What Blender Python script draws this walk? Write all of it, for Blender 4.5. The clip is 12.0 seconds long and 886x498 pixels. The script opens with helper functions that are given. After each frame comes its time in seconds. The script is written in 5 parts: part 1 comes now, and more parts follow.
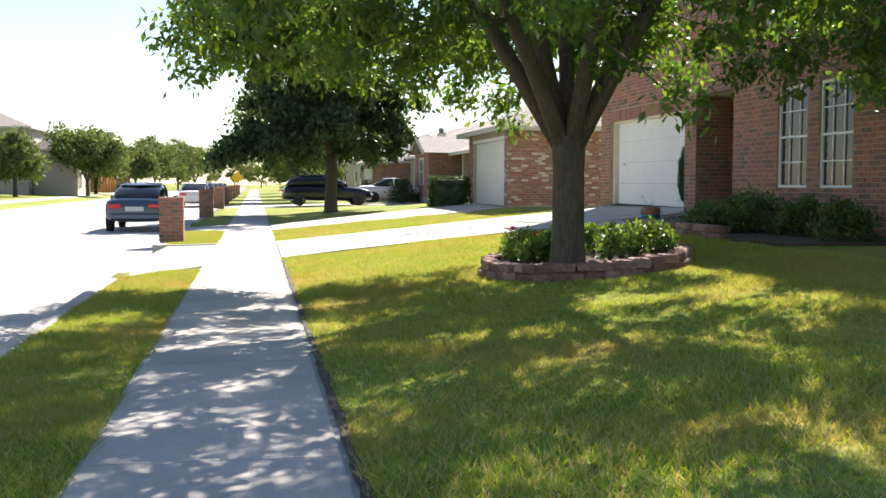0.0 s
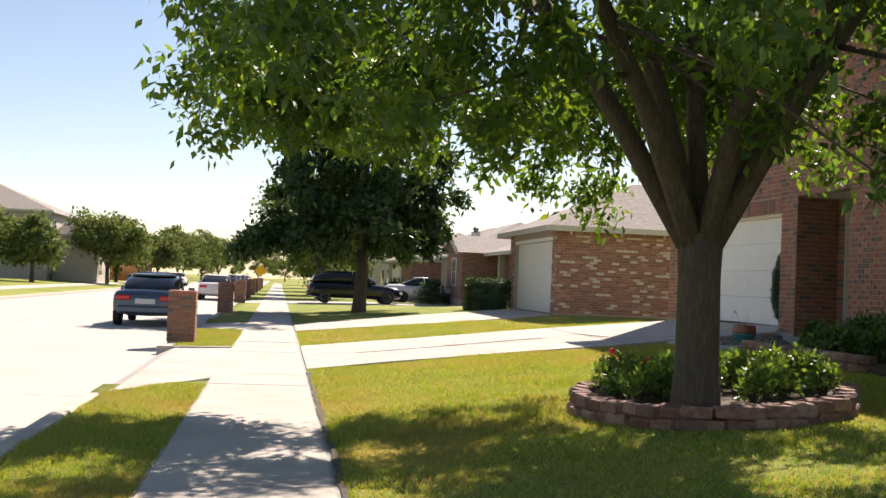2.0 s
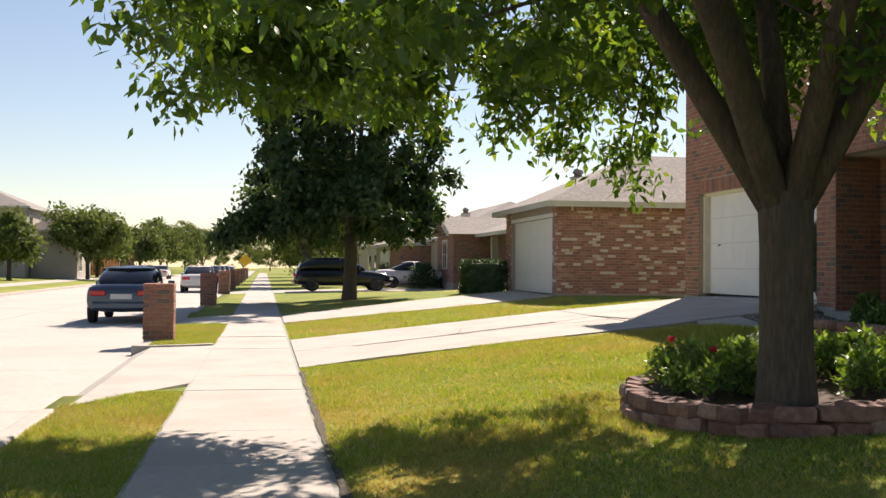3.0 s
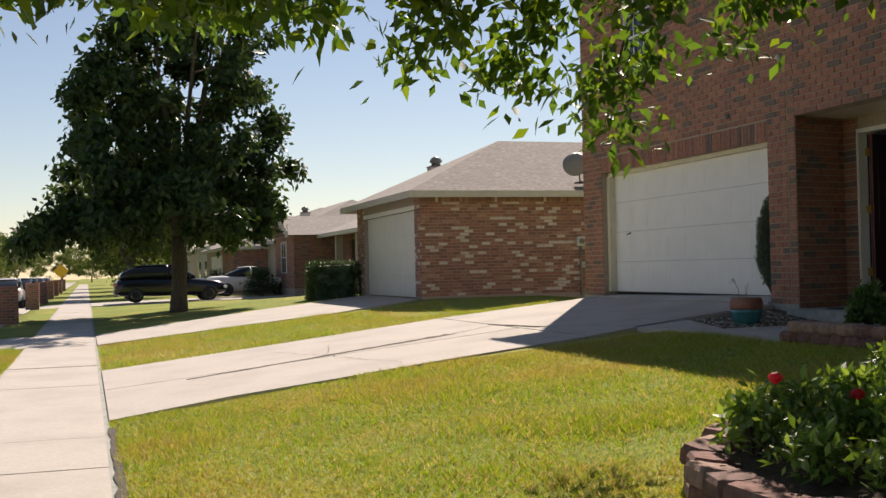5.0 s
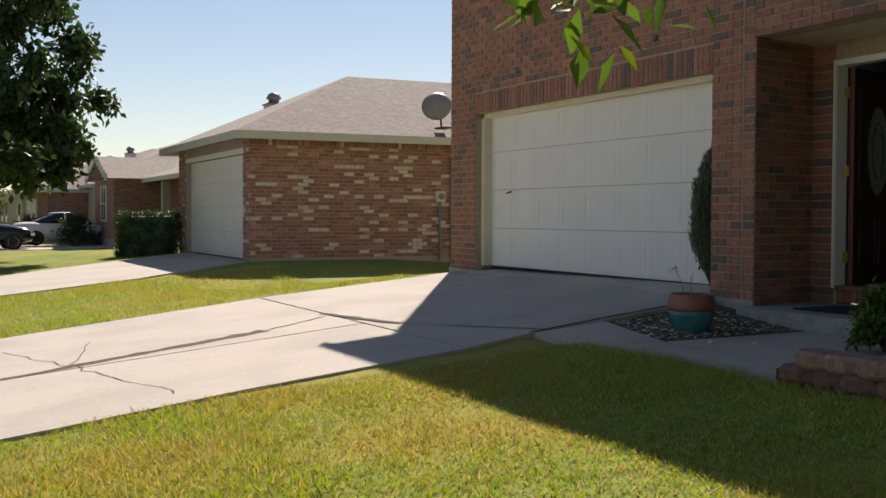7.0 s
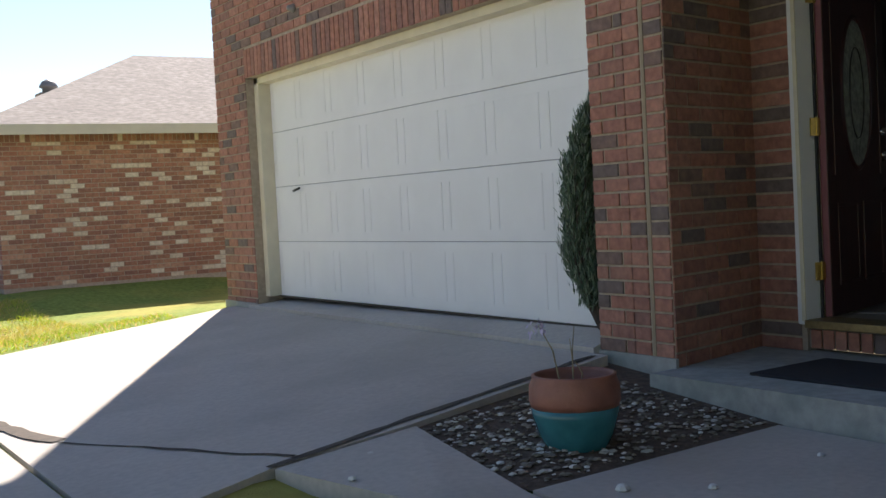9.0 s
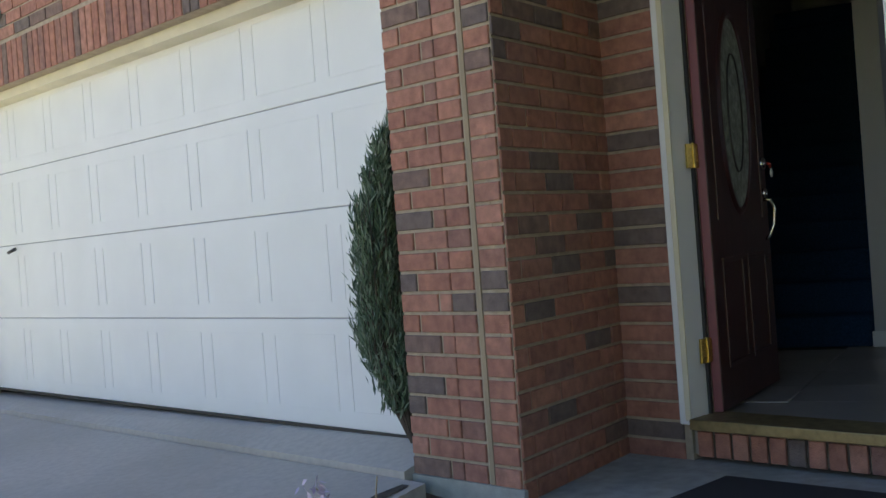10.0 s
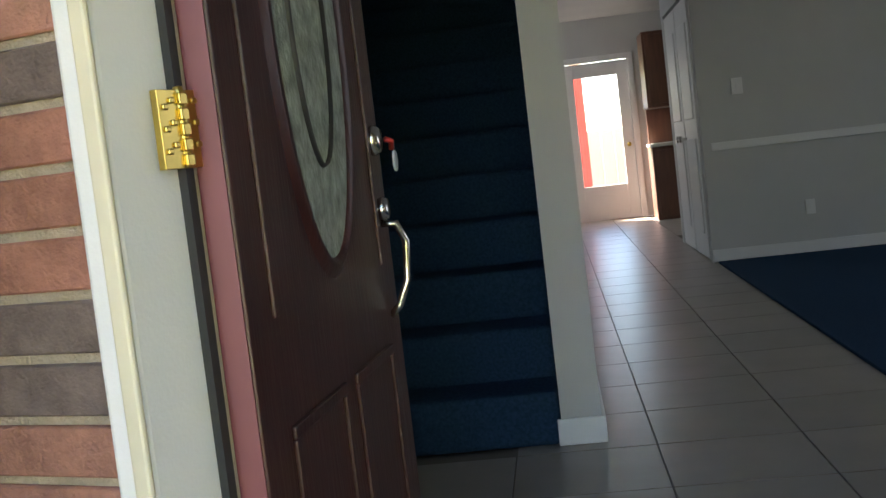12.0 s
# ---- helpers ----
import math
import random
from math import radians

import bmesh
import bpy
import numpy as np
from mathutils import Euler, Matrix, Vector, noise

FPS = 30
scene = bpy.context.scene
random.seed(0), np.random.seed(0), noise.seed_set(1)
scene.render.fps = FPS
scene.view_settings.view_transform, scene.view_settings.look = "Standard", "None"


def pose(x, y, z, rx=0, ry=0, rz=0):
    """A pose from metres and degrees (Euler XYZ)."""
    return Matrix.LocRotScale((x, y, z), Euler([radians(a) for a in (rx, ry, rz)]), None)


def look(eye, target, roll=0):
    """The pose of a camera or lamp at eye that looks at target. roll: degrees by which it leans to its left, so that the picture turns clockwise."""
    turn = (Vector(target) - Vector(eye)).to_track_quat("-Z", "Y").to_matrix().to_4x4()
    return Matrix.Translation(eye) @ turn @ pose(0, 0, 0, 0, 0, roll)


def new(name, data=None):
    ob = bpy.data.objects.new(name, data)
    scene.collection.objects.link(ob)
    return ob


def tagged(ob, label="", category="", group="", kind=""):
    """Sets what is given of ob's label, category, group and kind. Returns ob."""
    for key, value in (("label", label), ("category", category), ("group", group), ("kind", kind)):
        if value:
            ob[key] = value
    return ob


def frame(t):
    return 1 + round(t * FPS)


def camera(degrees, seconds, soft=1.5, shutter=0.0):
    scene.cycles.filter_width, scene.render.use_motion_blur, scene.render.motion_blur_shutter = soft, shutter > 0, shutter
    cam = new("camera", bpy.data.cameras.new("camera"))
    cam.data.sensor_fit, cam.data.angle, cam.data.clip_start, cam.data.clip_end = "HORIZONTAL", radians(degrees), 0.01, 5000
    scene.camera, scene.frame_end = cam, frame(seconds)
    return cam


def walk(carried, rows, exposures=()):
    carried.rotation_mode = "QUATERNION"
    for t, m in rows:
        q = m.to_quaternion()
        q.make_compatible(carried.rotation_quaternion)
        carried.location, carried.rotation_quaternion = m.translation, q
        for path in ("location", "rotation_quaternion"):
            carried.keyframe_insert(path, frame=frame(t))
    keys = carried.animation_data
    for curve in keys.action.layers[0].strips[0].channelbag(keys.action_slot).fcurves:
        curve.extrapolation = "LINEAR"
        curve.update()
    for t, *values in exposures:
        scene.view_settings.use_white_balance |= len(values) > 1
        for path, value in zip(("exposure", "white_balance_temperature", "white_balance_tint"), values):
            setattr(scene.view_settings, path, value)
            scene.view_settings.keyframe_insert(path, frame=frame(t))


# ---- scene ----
cam = camera(43.8, 12.0)
# seconds, eye, target, roll
PATH = [
    (0, (-0.377, 3.626, 1.361), (-0.042, 5.594, 1.241), 0.2),
    (0.5, (-0.443, 4.531, 1.354), (-0.148, 6.507, 1.262), 1.0),
    (1, (-0.406, 5.318, 1.346), (-0.107, 7.295, 1.33), 2.6),
    (1.5, (-0.387, 6.128, 1.394), (-0.089, 8.105, 1.417), 2.6),
    (2, (-0.395, 6.929, 1.386), (-0.103, 8.907, 1.447), 2.4),
    (2.5, (-0.396, 7.844, 1.368), (-0.119, 9.824, 1.409), 1.0),
    (4.5, (-0.27, 12.088, 1.347), (0.272, 14.012, 1.378), -0.6),
    (5, (-0.094, 13.087, 1.318), (0.522, 14.989, 1.353), -1.3),
    (5.5, (0.163, 13.996, 1.395), (0.84, 15.876, 1.32), -1.6),
    (6, (0.542, 15.063, 1.443), (1.253, 16.927, 1.303), -1.8),
    (6.5, (1.044, 16.168, 1.50), (1.81, 18.01, 1.365), -1.5),
    (7, (1.568, 17.152, 1.52), (2.436, 18.953, 1.46), 0.2),
    (9, (4.38, 20.759, 1.63), (5.454, 22.443, 1.549), -3.0),
    (9.5, (4.947, 21.548, 1.658), (6.131, 23.158, 1.569), -4.2),
    (10, (5.575, 22.208, 1.685), (6.943, 23.666, 1.668), -4.3),
    (10.5, (6.271, 22.863, 1.735), (7.834, 24.111, 1.701), -4.6),
    (11, (6.993, 23.281, 1.756), (8.656, 24.391, 1.691), -4.7),
    (11.5, (7.714, 23.693, 1.818), (9.485, 24.615, 1.712), -2.0),
    (12, (8.293, 23.892, 1.869), (10.091, 24.753, 1.714), -6.7),
]
walk(cam, [(t, look(eye, target, roll)) for t, eye, target, roll in PATH],
     exposures=[(0.0, 1.5, 6600, 14), (0.6, 1.3, 6800, 16), (1.5, 1.05, 7200, 18), (2.5, 0.95, 7200, 19), (4.5, 0.5, 7200, 19), (5.5, 0.5, 7300, 19), (7.0, 0.5, 7100, 18), (9.0, 1.3, 6600, 17), (9.5, 1.65, 6200, 16), (10.0, 1.95, 6300, 16), (10.5, 2.45, 6600, 16), (11.0, 3.2, 7000, 16), (11.5, 3.7, 7300, 16), (12.0, 3.95, 6900, 15)])

# ---- world, sun and exposure ----
SUN_AZ, SUN_EL = 31.0, 43.0      # degrees from +y towards +x, and above the horizon
world = bpy.data.worlds.new("sky")
scene.world = world
world.use_nodes = True
wn, wl = world.node_tree.nodes, world.node_tree.links
sky = wn.new("ShaderNodeTexSky")
sky.sky_type, sky.sun_disc = "NISHITA", False
sky.sun_elevation, sky.sun_rotation = radians(SUN_EL), radians(SUN_AZ)
sky.air_density, sky.dust_density, sky.ozone_density = 1.0, 0.15, 1.6
wn["Background"].inputs["Strength"].default_value = 0.068
wl.new(sky.outputs[0], wn["Background"].inputs[0])
sun = new("sun", bpy.data.lights.new("sun", "SUN"))
sun.data.energy, sun.data.angle, sun.data.color = 5.0, radians(0.53), (1.0, 0.95, 0.87)
sd = Vector((math.sin(radians(SUN_AZ)) * math.cos(radians(SUN_EL)), math.cos(radians(SUN_AZ)) * math.cos(radians(SUN_EL)), math.sin(radians(SUN_EL))))
sun.matrix_world = look(sd * 60, (0, 0, 0))


# ---- materials ----
def mat(name, base, rough=0.8, metal=0.0, var=0.0, scale=8.0, bump=0.0, bscale=60.0, stain=None, stain_scale=0.6, stain_amt=0.5, per=None, per_colors=None, spec=0.5, stretch=(1, 1, 1), trans=0.0):
    """Principled surface with fine and coarse variation. per: 'object' or 'island' picks from per_colors."""
    m = bpy.data.materials.new(name)
    m.use_nodes = True
    n, l = m.node_tree.nodes, m.node_tree.links
    b = n["Principled BSDF"]
    b.inputs["Roughness"].default_value, b.inputs["Metallic"].default_value = rough, metal
    b.inputs["Specular IOR Level"].default_value = spec
    tc = n.new("ShaderNodeTexCoord")
    mp = n.new("ShaderNodeMapping")
    mp.inputs["Scale"].default_value = stretch
    if per == "object":
        geo = n.new("ShaderNodeNewGeometry")
        l.new(geo.outputs["Position"], mp.inputs[0])
    else:
        l.new(tc.outputs["Object"], mp.inputs[0])
    co = mp.outputs[0]
    if per:
        src = n.new("ShaderNodeObjectInfo").outputs["Random"] if per == "object" else n.new("ShaderNodeNewGeometry").outputs["Random Per Island"]
        ramp = n.new("ShaderNodeValToRGB")
        ramp.color_ramp.interpolation = "CONSTANT"
        while len(ramp.color_ramp.elements) < len(per_colors):
            ramp.color_ramp.elements.new(0.5)
        for i, c in enumerate(per_colors):
            ramp.color_ramp.elements[i].position = i / len(per_colors)
            ramp.color_ramp.elements[i].color = (*c, 1)
        l.new(src, ramp.inputs[0])
        col = ramp.outputs[0]
    else:
        rgb = n.new("ShaderNodeRGB")
        rgb.outputs[0].default_value = (*base, 1)
        col = rgb.outputs[0]

    def noise_tex(s, detail=4.0):
        t = n.new("ShaderNodeTexNoise")
        t.inputs["Scale"].default_value, t.inputs["Detail"].default_value = s, detail
        l.new(co, t.inputs["Vector"])
        return t.outputs[0]

    if var:
        hsv = n.new("ShaderNodeHueSaturation")
        mr = n.new("ShaderNodeMapRange")
        mr.inputs[1].default_value, mr.inputs[2].default_value = 0.3, 0.7
        mr.inputs[3].default_value, mr.inputs[4].default_value = 1 - var, 1 + var
        l.new(noise_tex(scale), mr.inputs[0])
        l.new(mr.outputs[0], hsv.inputs["Value"])
        l.new(col, hsv.inputs["Color"])
        col = hsv.outputs[0]
    if stain:
        mx = n.new("ShaderNodeMix")
        mx.data_type = "RGBA"
        mr = n.new("ShaderNodeMapRange")
        mr.inputs[1].default_value, mr.inputs[2].default_value = 0.45, 0.65
        mr.inputs[3].default_value, mr.inputs[4].default_value = 0.0, stain_amt
        l.new(noise_tex(stain_scale, 6.0), mr.inputs[0])
        l.new(mr.outputs[0], mx.inputs[0])
        l.new(col, mx.inputs[6])
        mx.inputs[7].default_value = (*stain, 1)
        col = mx.outputs[2]
    l.new(col, b.inputs["Base Color"])
    if bump:
        bp = n.new("ShaderNodeBump")
        bp.inputs["Strength"].default_value, bp.inputs["Distance"].default_value = bump, 0.01
        l.new(noise_tex(bscale), bp.inputs["Height"])
        l.new(bp.outputs[0], b.inputs["Normal"])
    if trans:
        out = n["Material Output"]
        tr = n.new("ShaderNodeBsdfTranslucent")
        boost = n.new("ShaderNodeHueSaturation")
        boost.inputs["Hue"].default_value, boost.inputs["Saturation"].default_value, boost.inputs["Value"].default_value = 0.47, 1.2, 1.9
        l.new(col, boost.inputs["Color"])
        l.new(boost.outputs[0], tr.inputs[0])
        ms = n.new("ShaderNodeMixShader")
        ms.inputs[0].default_value = trans
        l.new(b.outputs[0], ms.inputs[1])
        l.new(tr.outputs[0], ms.inputs[2])
        l.new(ms.outputs[0], out.inputs[0])
    return m


RED = [(0.32, 0.14, 0.095), (0.36, 0.165, 0.115), (0.28, 0.125, 0.09), (0.33, 0.155, 0.11), (0.15, 0.11, 0.095), (0.31, 0.14, 0.10), (0.25, 0.125, 0.095), (0.38, 0.18, 0.125), (0.34, 0.15, 0.10), (0.19, 0.12, 0.095), (0.33, 0.145, 0.10), (0.29, 0.14, 0.10)]
MIX = [(0.33, 0.15, 0.11), (0.38, 0.19, 0.14), (0.28, 0.13, 0.10), (0.30, 0.15, 0.11), (0.42, 0.24, 0.18), (0.34, 0.16, 0.12), (0.26, 0.13, 0.10), (0.60, 0.53, 0.47), (0.36, 0.19, 0.14), (0.56, 0.48, 0.41), (0.31, 0.15, 0.11), (0.24, 0.12, 0.10)]
M = dict(
    brick=mat("brick_red", None, 0.85, var=0.26, scale=22, bump=0.5, bscale=140, per="object", per_colors=RED),
    bricki=mat("brick_red_joined", None, 0.85, var=0.26, scale=22, bump=0.5, bscale=140, per="island", per_colors=RED),
    brickn=mat("brick_washed", None, 0.88, var=0.2, scale=20, bump=0.5, bscale=120, per="object", per_colors=MIX),
    brickni=mat("brick_washed_joined", None, 0.88, var=0.2, scale=20, bump=0.5, bscale=120, per="island", per_colors=MIX),
    mortar=mat("mortar", (0.39, 0.32, 0.235), 0.95, var=0.15, scale=25, bump=0.6, bscale=200),
    mortarn=mat("mortar_far", (0.36, 0.30, 0.26), 0.95, var=0.15, scale=25),
    concrete=mat("concrete", (0.46, 0.42, 0.37), 0.9, var=0.08, scale=30, bump=0.3, bscale=250, stain=(0.33, 0.30, 0.26), stain_scale=1.1, stain_amt=0.45),
    found=mat("foundation", (0.34, 0.34, 0.31), 0.92, var=0.15, scale=18, bump=0.4, bscale=120, stain=(0.22, 0.25, 0.22), stain_scale=5, stain_amt=0.6),
    road=mat("road_concrete", (0.47, 0.43, 0.38), 0.9, var=0.07, scale=12, bump=0.3, bscale=150, stain=(0.38, 0.35, 0.31), stain_scale=0.35, stain_amt=0.5),
    joint=mat("joint_soil", (0.07, 0.055, 0.04), 0.95, var=0.3, scale=20),
    caulk=mat("sealant", (0.30, 0.23, 0.15), 0.8, var=0.1),
    grass=mat("turf", (0.20, 0.25, 0.06), 0.95, var=0.3, scale=14, bump=1.0, bscale=90, stain=(0.42, 0.33, 0.09), stain_scale=0.5, stain_amt=0.6, spec=0.1),
    blade=mat("grass_blade", None, 0.7, per="island", per_colors=[(0.21, 0.31, 0.06), (0.25, 0.35, 0.065), (0.16, 0.25, 0.05), (0.40, 0.35, 0.12), (0.28, 0.35, 0.07), (0.54, 0.44, 0.20), (0.24, 0.37, 0.065)], spec=0.2, trans=0.3, stain=(0.42, 0.32, 0.11), stain_scale=0.5, stain_amt=0.55),
    soil=mat("mulch_soil", (0.09, 0.06, 0.04), 0.95, var=0.4, scale=30, bump=1.0, bscale=60),
    gravel=mat("gravel_stone", None, 0.85, per="island", per_colors=[(0.42, 0.39, 0.34), (0.2, 0.17, 0.13), (0.62, 0.60, 0.55), (0.14, 0.11, 0.085), (0.25, 0.21, 0.16), (0.17, 0.14, 0.10)]),
    bark=mat("bark", (0.095, 0.075, 0.058), 0.95, var=0.35, scale=14, bump=1.0, bscale=30, stretch=(3, 3, 0.6), stain=(0.06, 0.05, 0.04), stain_scale=5, stain_amt=0.6),
    leaf=mat("leaf_green", None, 0.5, per="island", per_colors=[(0.055, 0.115, 0.028), (0.07, 0.14, 0.032), (0.045, 0.095, 0.024), (0.11, 0.18, 0.036), (0.06, 0.125, 0.03)], spec=0.5, trans=0.47),
    leafd=mat("leaf_dark", None, 0.5, per="island", per_colors=[(0.028, 0.06, 0.02), (0.038, 0.075, 0.022), (0.024, 0.05, 0.018), (0.05, 0.09, 0.028)], spec=0.3, trans=0.25),
    leaffar=mat("leaf_far", None, 0.7, per="island", per_colors=[(0.09, 0.13, 0.04), (0.12, 0.16, 0.05), (0.07, 0.11, 0.035), (0.14, 0.18, 0.06)], spec=0.2, trans=0.25),
    perennial=mat("leaf_perennial", None, 0.45, per="island", per_colors=[(0.10, 0.19, 0.04), (0.15, 0.26, 0.055), (0.08, 0.15, 0.035), (0.20, 0.31, 0.08)], trans=0.3),
    shrub=mat("leaf_shrub", None, 0.45, per="island", per_colors=[(0.06, 0.12, 0.03), (0.09, 0.17, 0.04), (0.04, 0.09, 0.025), (0.13, 0.21, 0.05)], trans=0.25),
    doorjoint=mat("door_joint", (0.36, 0.36, 0.36), 0.7),
    juniper=mat("leaf_juniper", None, 0.7, per="island", per_colors=[(0.09, 0.14, 0.08), (0.14, 0.19, 0.13), (0.06, 0.10, 0.06), (0.20, 0.25, 0.18)], trans=0.1),
    white=mat("white_paint", (0.74, 0.74, 0.72), 0.45, var=0.03, scale=3, bump=0.08, bscale=150),
    cream=mat("cream_trim", (0.62, 0.57, 0.42), 0.5, var=0.07, scale=6),
    greytrim=mat("grey_trim", (0.52, 0.49, 0.44), 0.6, var=0.06, scale=5),
    shingle=mat("shingles", None, 0.95, var=0.2, scale=60, per="island", per_colors=[(0.24, 0.21, 0.18), (0.28, 0.25, 0.21), (0.21, 0.185, 0.16), (0.26, 0.225, 0.19)]),
    roof=mat("roof_shingle", (0.27, 0.24, 0.21), 0.95, var=0.35, scale=9, stretch=(1, 1, 5), bump=0.5, bscale=40, stain=(0.20, 0.18, 0.16), stain_scale=2.5, stain_amt=0.5),
    darkdoor=mat("door_mahogany", (0.05, 0.013, 0.010), 0.36, var=0.25, scale=5, stretch=(5, 5, 0.4), bump=0.15, bscale=25),
    dooredge=mat("door_edge", (0.16, 0.035, 0.04), 0.5, var=0.15, scale=6),
    brass=mat("brass", (0.55, 0.40, 0.11), 0.3, 1.0, var=0.1, scale=30),
    brassdull=mat("worn_brass", (0.30, 0.23, 0.11), 0.45, 0.7, var=0.25, scale=25),
    chrome=mat("satin_nickel", (0.7, 0.68, 0.64), 0.2, 1.0),
    iron=mat("dark_metal", (0.05, 0.05, 0.05), 0.5, 0.6),
    glass=mat("window_glass", (0.02, 0.022, 0.025), 0.06, 0.0, spec=0.35),
    frosted=mat("frosted_glass", (0.35, 0.40, 0.36), 0.25, var=0.3, scale=25, bump=0.5, bscale=70),
    carpet=mat("carpet_blue", (0.03, 0.075, 0.145), 1.0, var=0.25, scale=90, bump=1.0, bscale=500, spec=0.1),
    tile=mat("floor_tile", None, 0.32, var=0.08, scale=5, per="object", per_colors=[(0.30, 0.265, 0.225), (0.32, 0.28, 0.24), (0.29, 0.255, 0.215)]),
    grout=mat("grout", (0.20, 0.18, 0.155), 0.9),
    wallp=mat("wall_paint", (0.52, 0.52, 0.50), 0.85, var=0.03, scale=2, bump=0.1, bscale=200),
    cabinet=mat("cabinet_wood", (0.13, 0.05, 0.03), 0.45, var=0.25, scale=5, stretch=(4, 4, 0.5)),
    mat_rub=mat("doormat", (0.022, 0.022, 0.026), 0.9, var=0.3, scale=80, bump=0.8, bscale=300),
    terra=mat("terracotta", (0.27, 0.105, 0.07), 0.5, var=0.2, scale=10, bump=0.2, bscale=60),
    teal=mat("teal_glaze", (0.035, 0.17, 0.19), 0.25, var=0.2, scale=8),
    paver=mat("edging_stone", None, 0.9, var=0.3, scale=18, bump=0.9, bscale=60, per="object", per_colors=[(0.20, 0.10, 0.08), (0.25, 0.14, 0.11), (0.17, 0.095, 0.08), (0.30, 0.19, 0.15)]),
    carblue=mat("car_blue_grey", (0.06, 0.085, 0.12), 0.3, 0.3, spec=0.7),
    carblack=mat("car_black", (0.008, 0.009, 0.011), 0.2, 0.2, spec=0.7),
    carwhite=mat("car_white", (0.7, 0.66, 0.64), 0.3),
    carnavy=mat("car_navy", (0.03, 0.045, 0.12), 0.3, 0.2),
    rubber=mat("tyre_rubber", (0.02, 0.02, 0.02), 0.85),
    redlamp=mat("red_lens", (0.55, 0.02, 0.02), 0.25),
    plate=mat("number_plate", (0.6, 0.62, 0.6), 0.5),
    fence=mat("fence_orange", (0.55, 0.20, 0.06), 0.8, var=0.15, scale=3, stretch=(6, 6, 0.5)),
    fenced=mat("fence_brown", (0.16, 0.08, 0.05), 0.85, var=0.2, scale=3),
    siding=mat("siding_beige", (0.42, 0.38, 0.32), 0.8, var=0.06, scale=1),
    sidingw=mat("siding_pale", (0.62, 0.60, 0.55), 0.8, var=0.05, scale=1),
    signy=mat("sign_yellow", (0.75, 0.45, 0.02), 0.5),
    dishm=mat("dish_grey", (0.22, 0.21, 0.20), 0.5),
    flower=mat("flower_red", (0.7, 0.02, 0.03), 0.5, trans=0.2),
    lilac=mat("flower_lilac", (0.5, 0.42, 0.55), 0.6),
    redpaint=mat("red_paint", (0.45, 0.03, 0.02), 0.5),
    stem=mat("dry_stem", (0.30, 0.24, 0.15), 0.9),
)


# ---- building kit ----
def mesh(name, verts, faces, m, parent=None, label="", smooth=False, kind=""):
    me = bpy.data.meshes.new(name)
    me.from_pydata([tuple(v) for v in verts], [], faces)
    me.materials.append(m)
    if smooth:
        me.polygons.foreach_set("use_smooth", [True] * len(me.polygons))
    me.update()
    ob = new(name, me)
    ob.parent = parent
    return tagged(ob, label, kind=kind)


def part(name, bm, m, parent, label="", smooth=False, kind=""):
    me = bpy.data.meshes.new(name)
    bm.to_mesh(me)
    bm.free()
    me.materials.append(m)
    if smooth:
        me.polygons.foreach_set("use_smooth", [True] * len(me.polygons))
    ob = new(name, me)
    ob.parent = parent
    return tagged(ob, label, kind=kind)


def thing(name, place, label, category, group="", turn=0.0):
    ob = new(name)
    ob.matrix_world = pose(*place, 0, 0, turn)
    ob.empty_display_size = 0.2
    return tagged(ob, label, category, group)


def structure(ob):
    return tagged(ob, kind="structure")


def add_box(bm, lo, hi, bevel=0.0, rot=None):
    c = [(a + b) / 2 for a, b in zip(lo, hi)]
    s = [abs(b - a) for a, b in zip(lo, hi)]
    g = bmesh.ops.create_cube(bm, size=1.0)["verts"]
    for v in g:
        v.co = Vector((v.co.x * s[0], v.co.y * s[1], v.co.z * s[2]))
    if bevel:
        ed = list({e for v in g for e in v.link_edges})
        r = bmesh.ops.bevel(bm, geom=ed, offset=bevel, segments=2, affect="EDGES", profile=0.5)
        g = list({v for f in r["faces"] for v in f.verts} | {v for v in g if v.is_valid})
    for v in g:
        if rot:
            v.co = rot @ v.co
        v.co += Vector(c)
    return g


def box(name, lo, hi, m, parent=None, label="", bevel=0.0, rot=None, kind=""):
    bm = bmesh.new()
    add_box(bm, lo, hi, bevel, rot)
    return part(name, bm, m, parent, label, kind=kind)


def lathe(name, profile, m, parent=None, at=(0, 0, 0), n=28, label="", smooth=True, turn=None):
    vs, fs = [], []
    for r, z in profile:
        for i in range(n):
            a = 2 * math.pi * i / n
            v = Vector((r * math.cos(a), r * math.sin(a), z))
            vs.append((turn @ v if turn else v) + Vector(at))
    for j in range(len(profile) - 1):
        for i in range(n):
            k = (i + 1) % n
            fs.append((j * n + i, j * n + k, (j + 1) * n + k, (j + 1) * n + i))
    fs.append(tuple(reversed(range(n))))
    fs.append(tuple((len(profile) - 1) * n + i for i in range(n)))
    return mesh(name, vs, fs, m, parent, label, smooth)


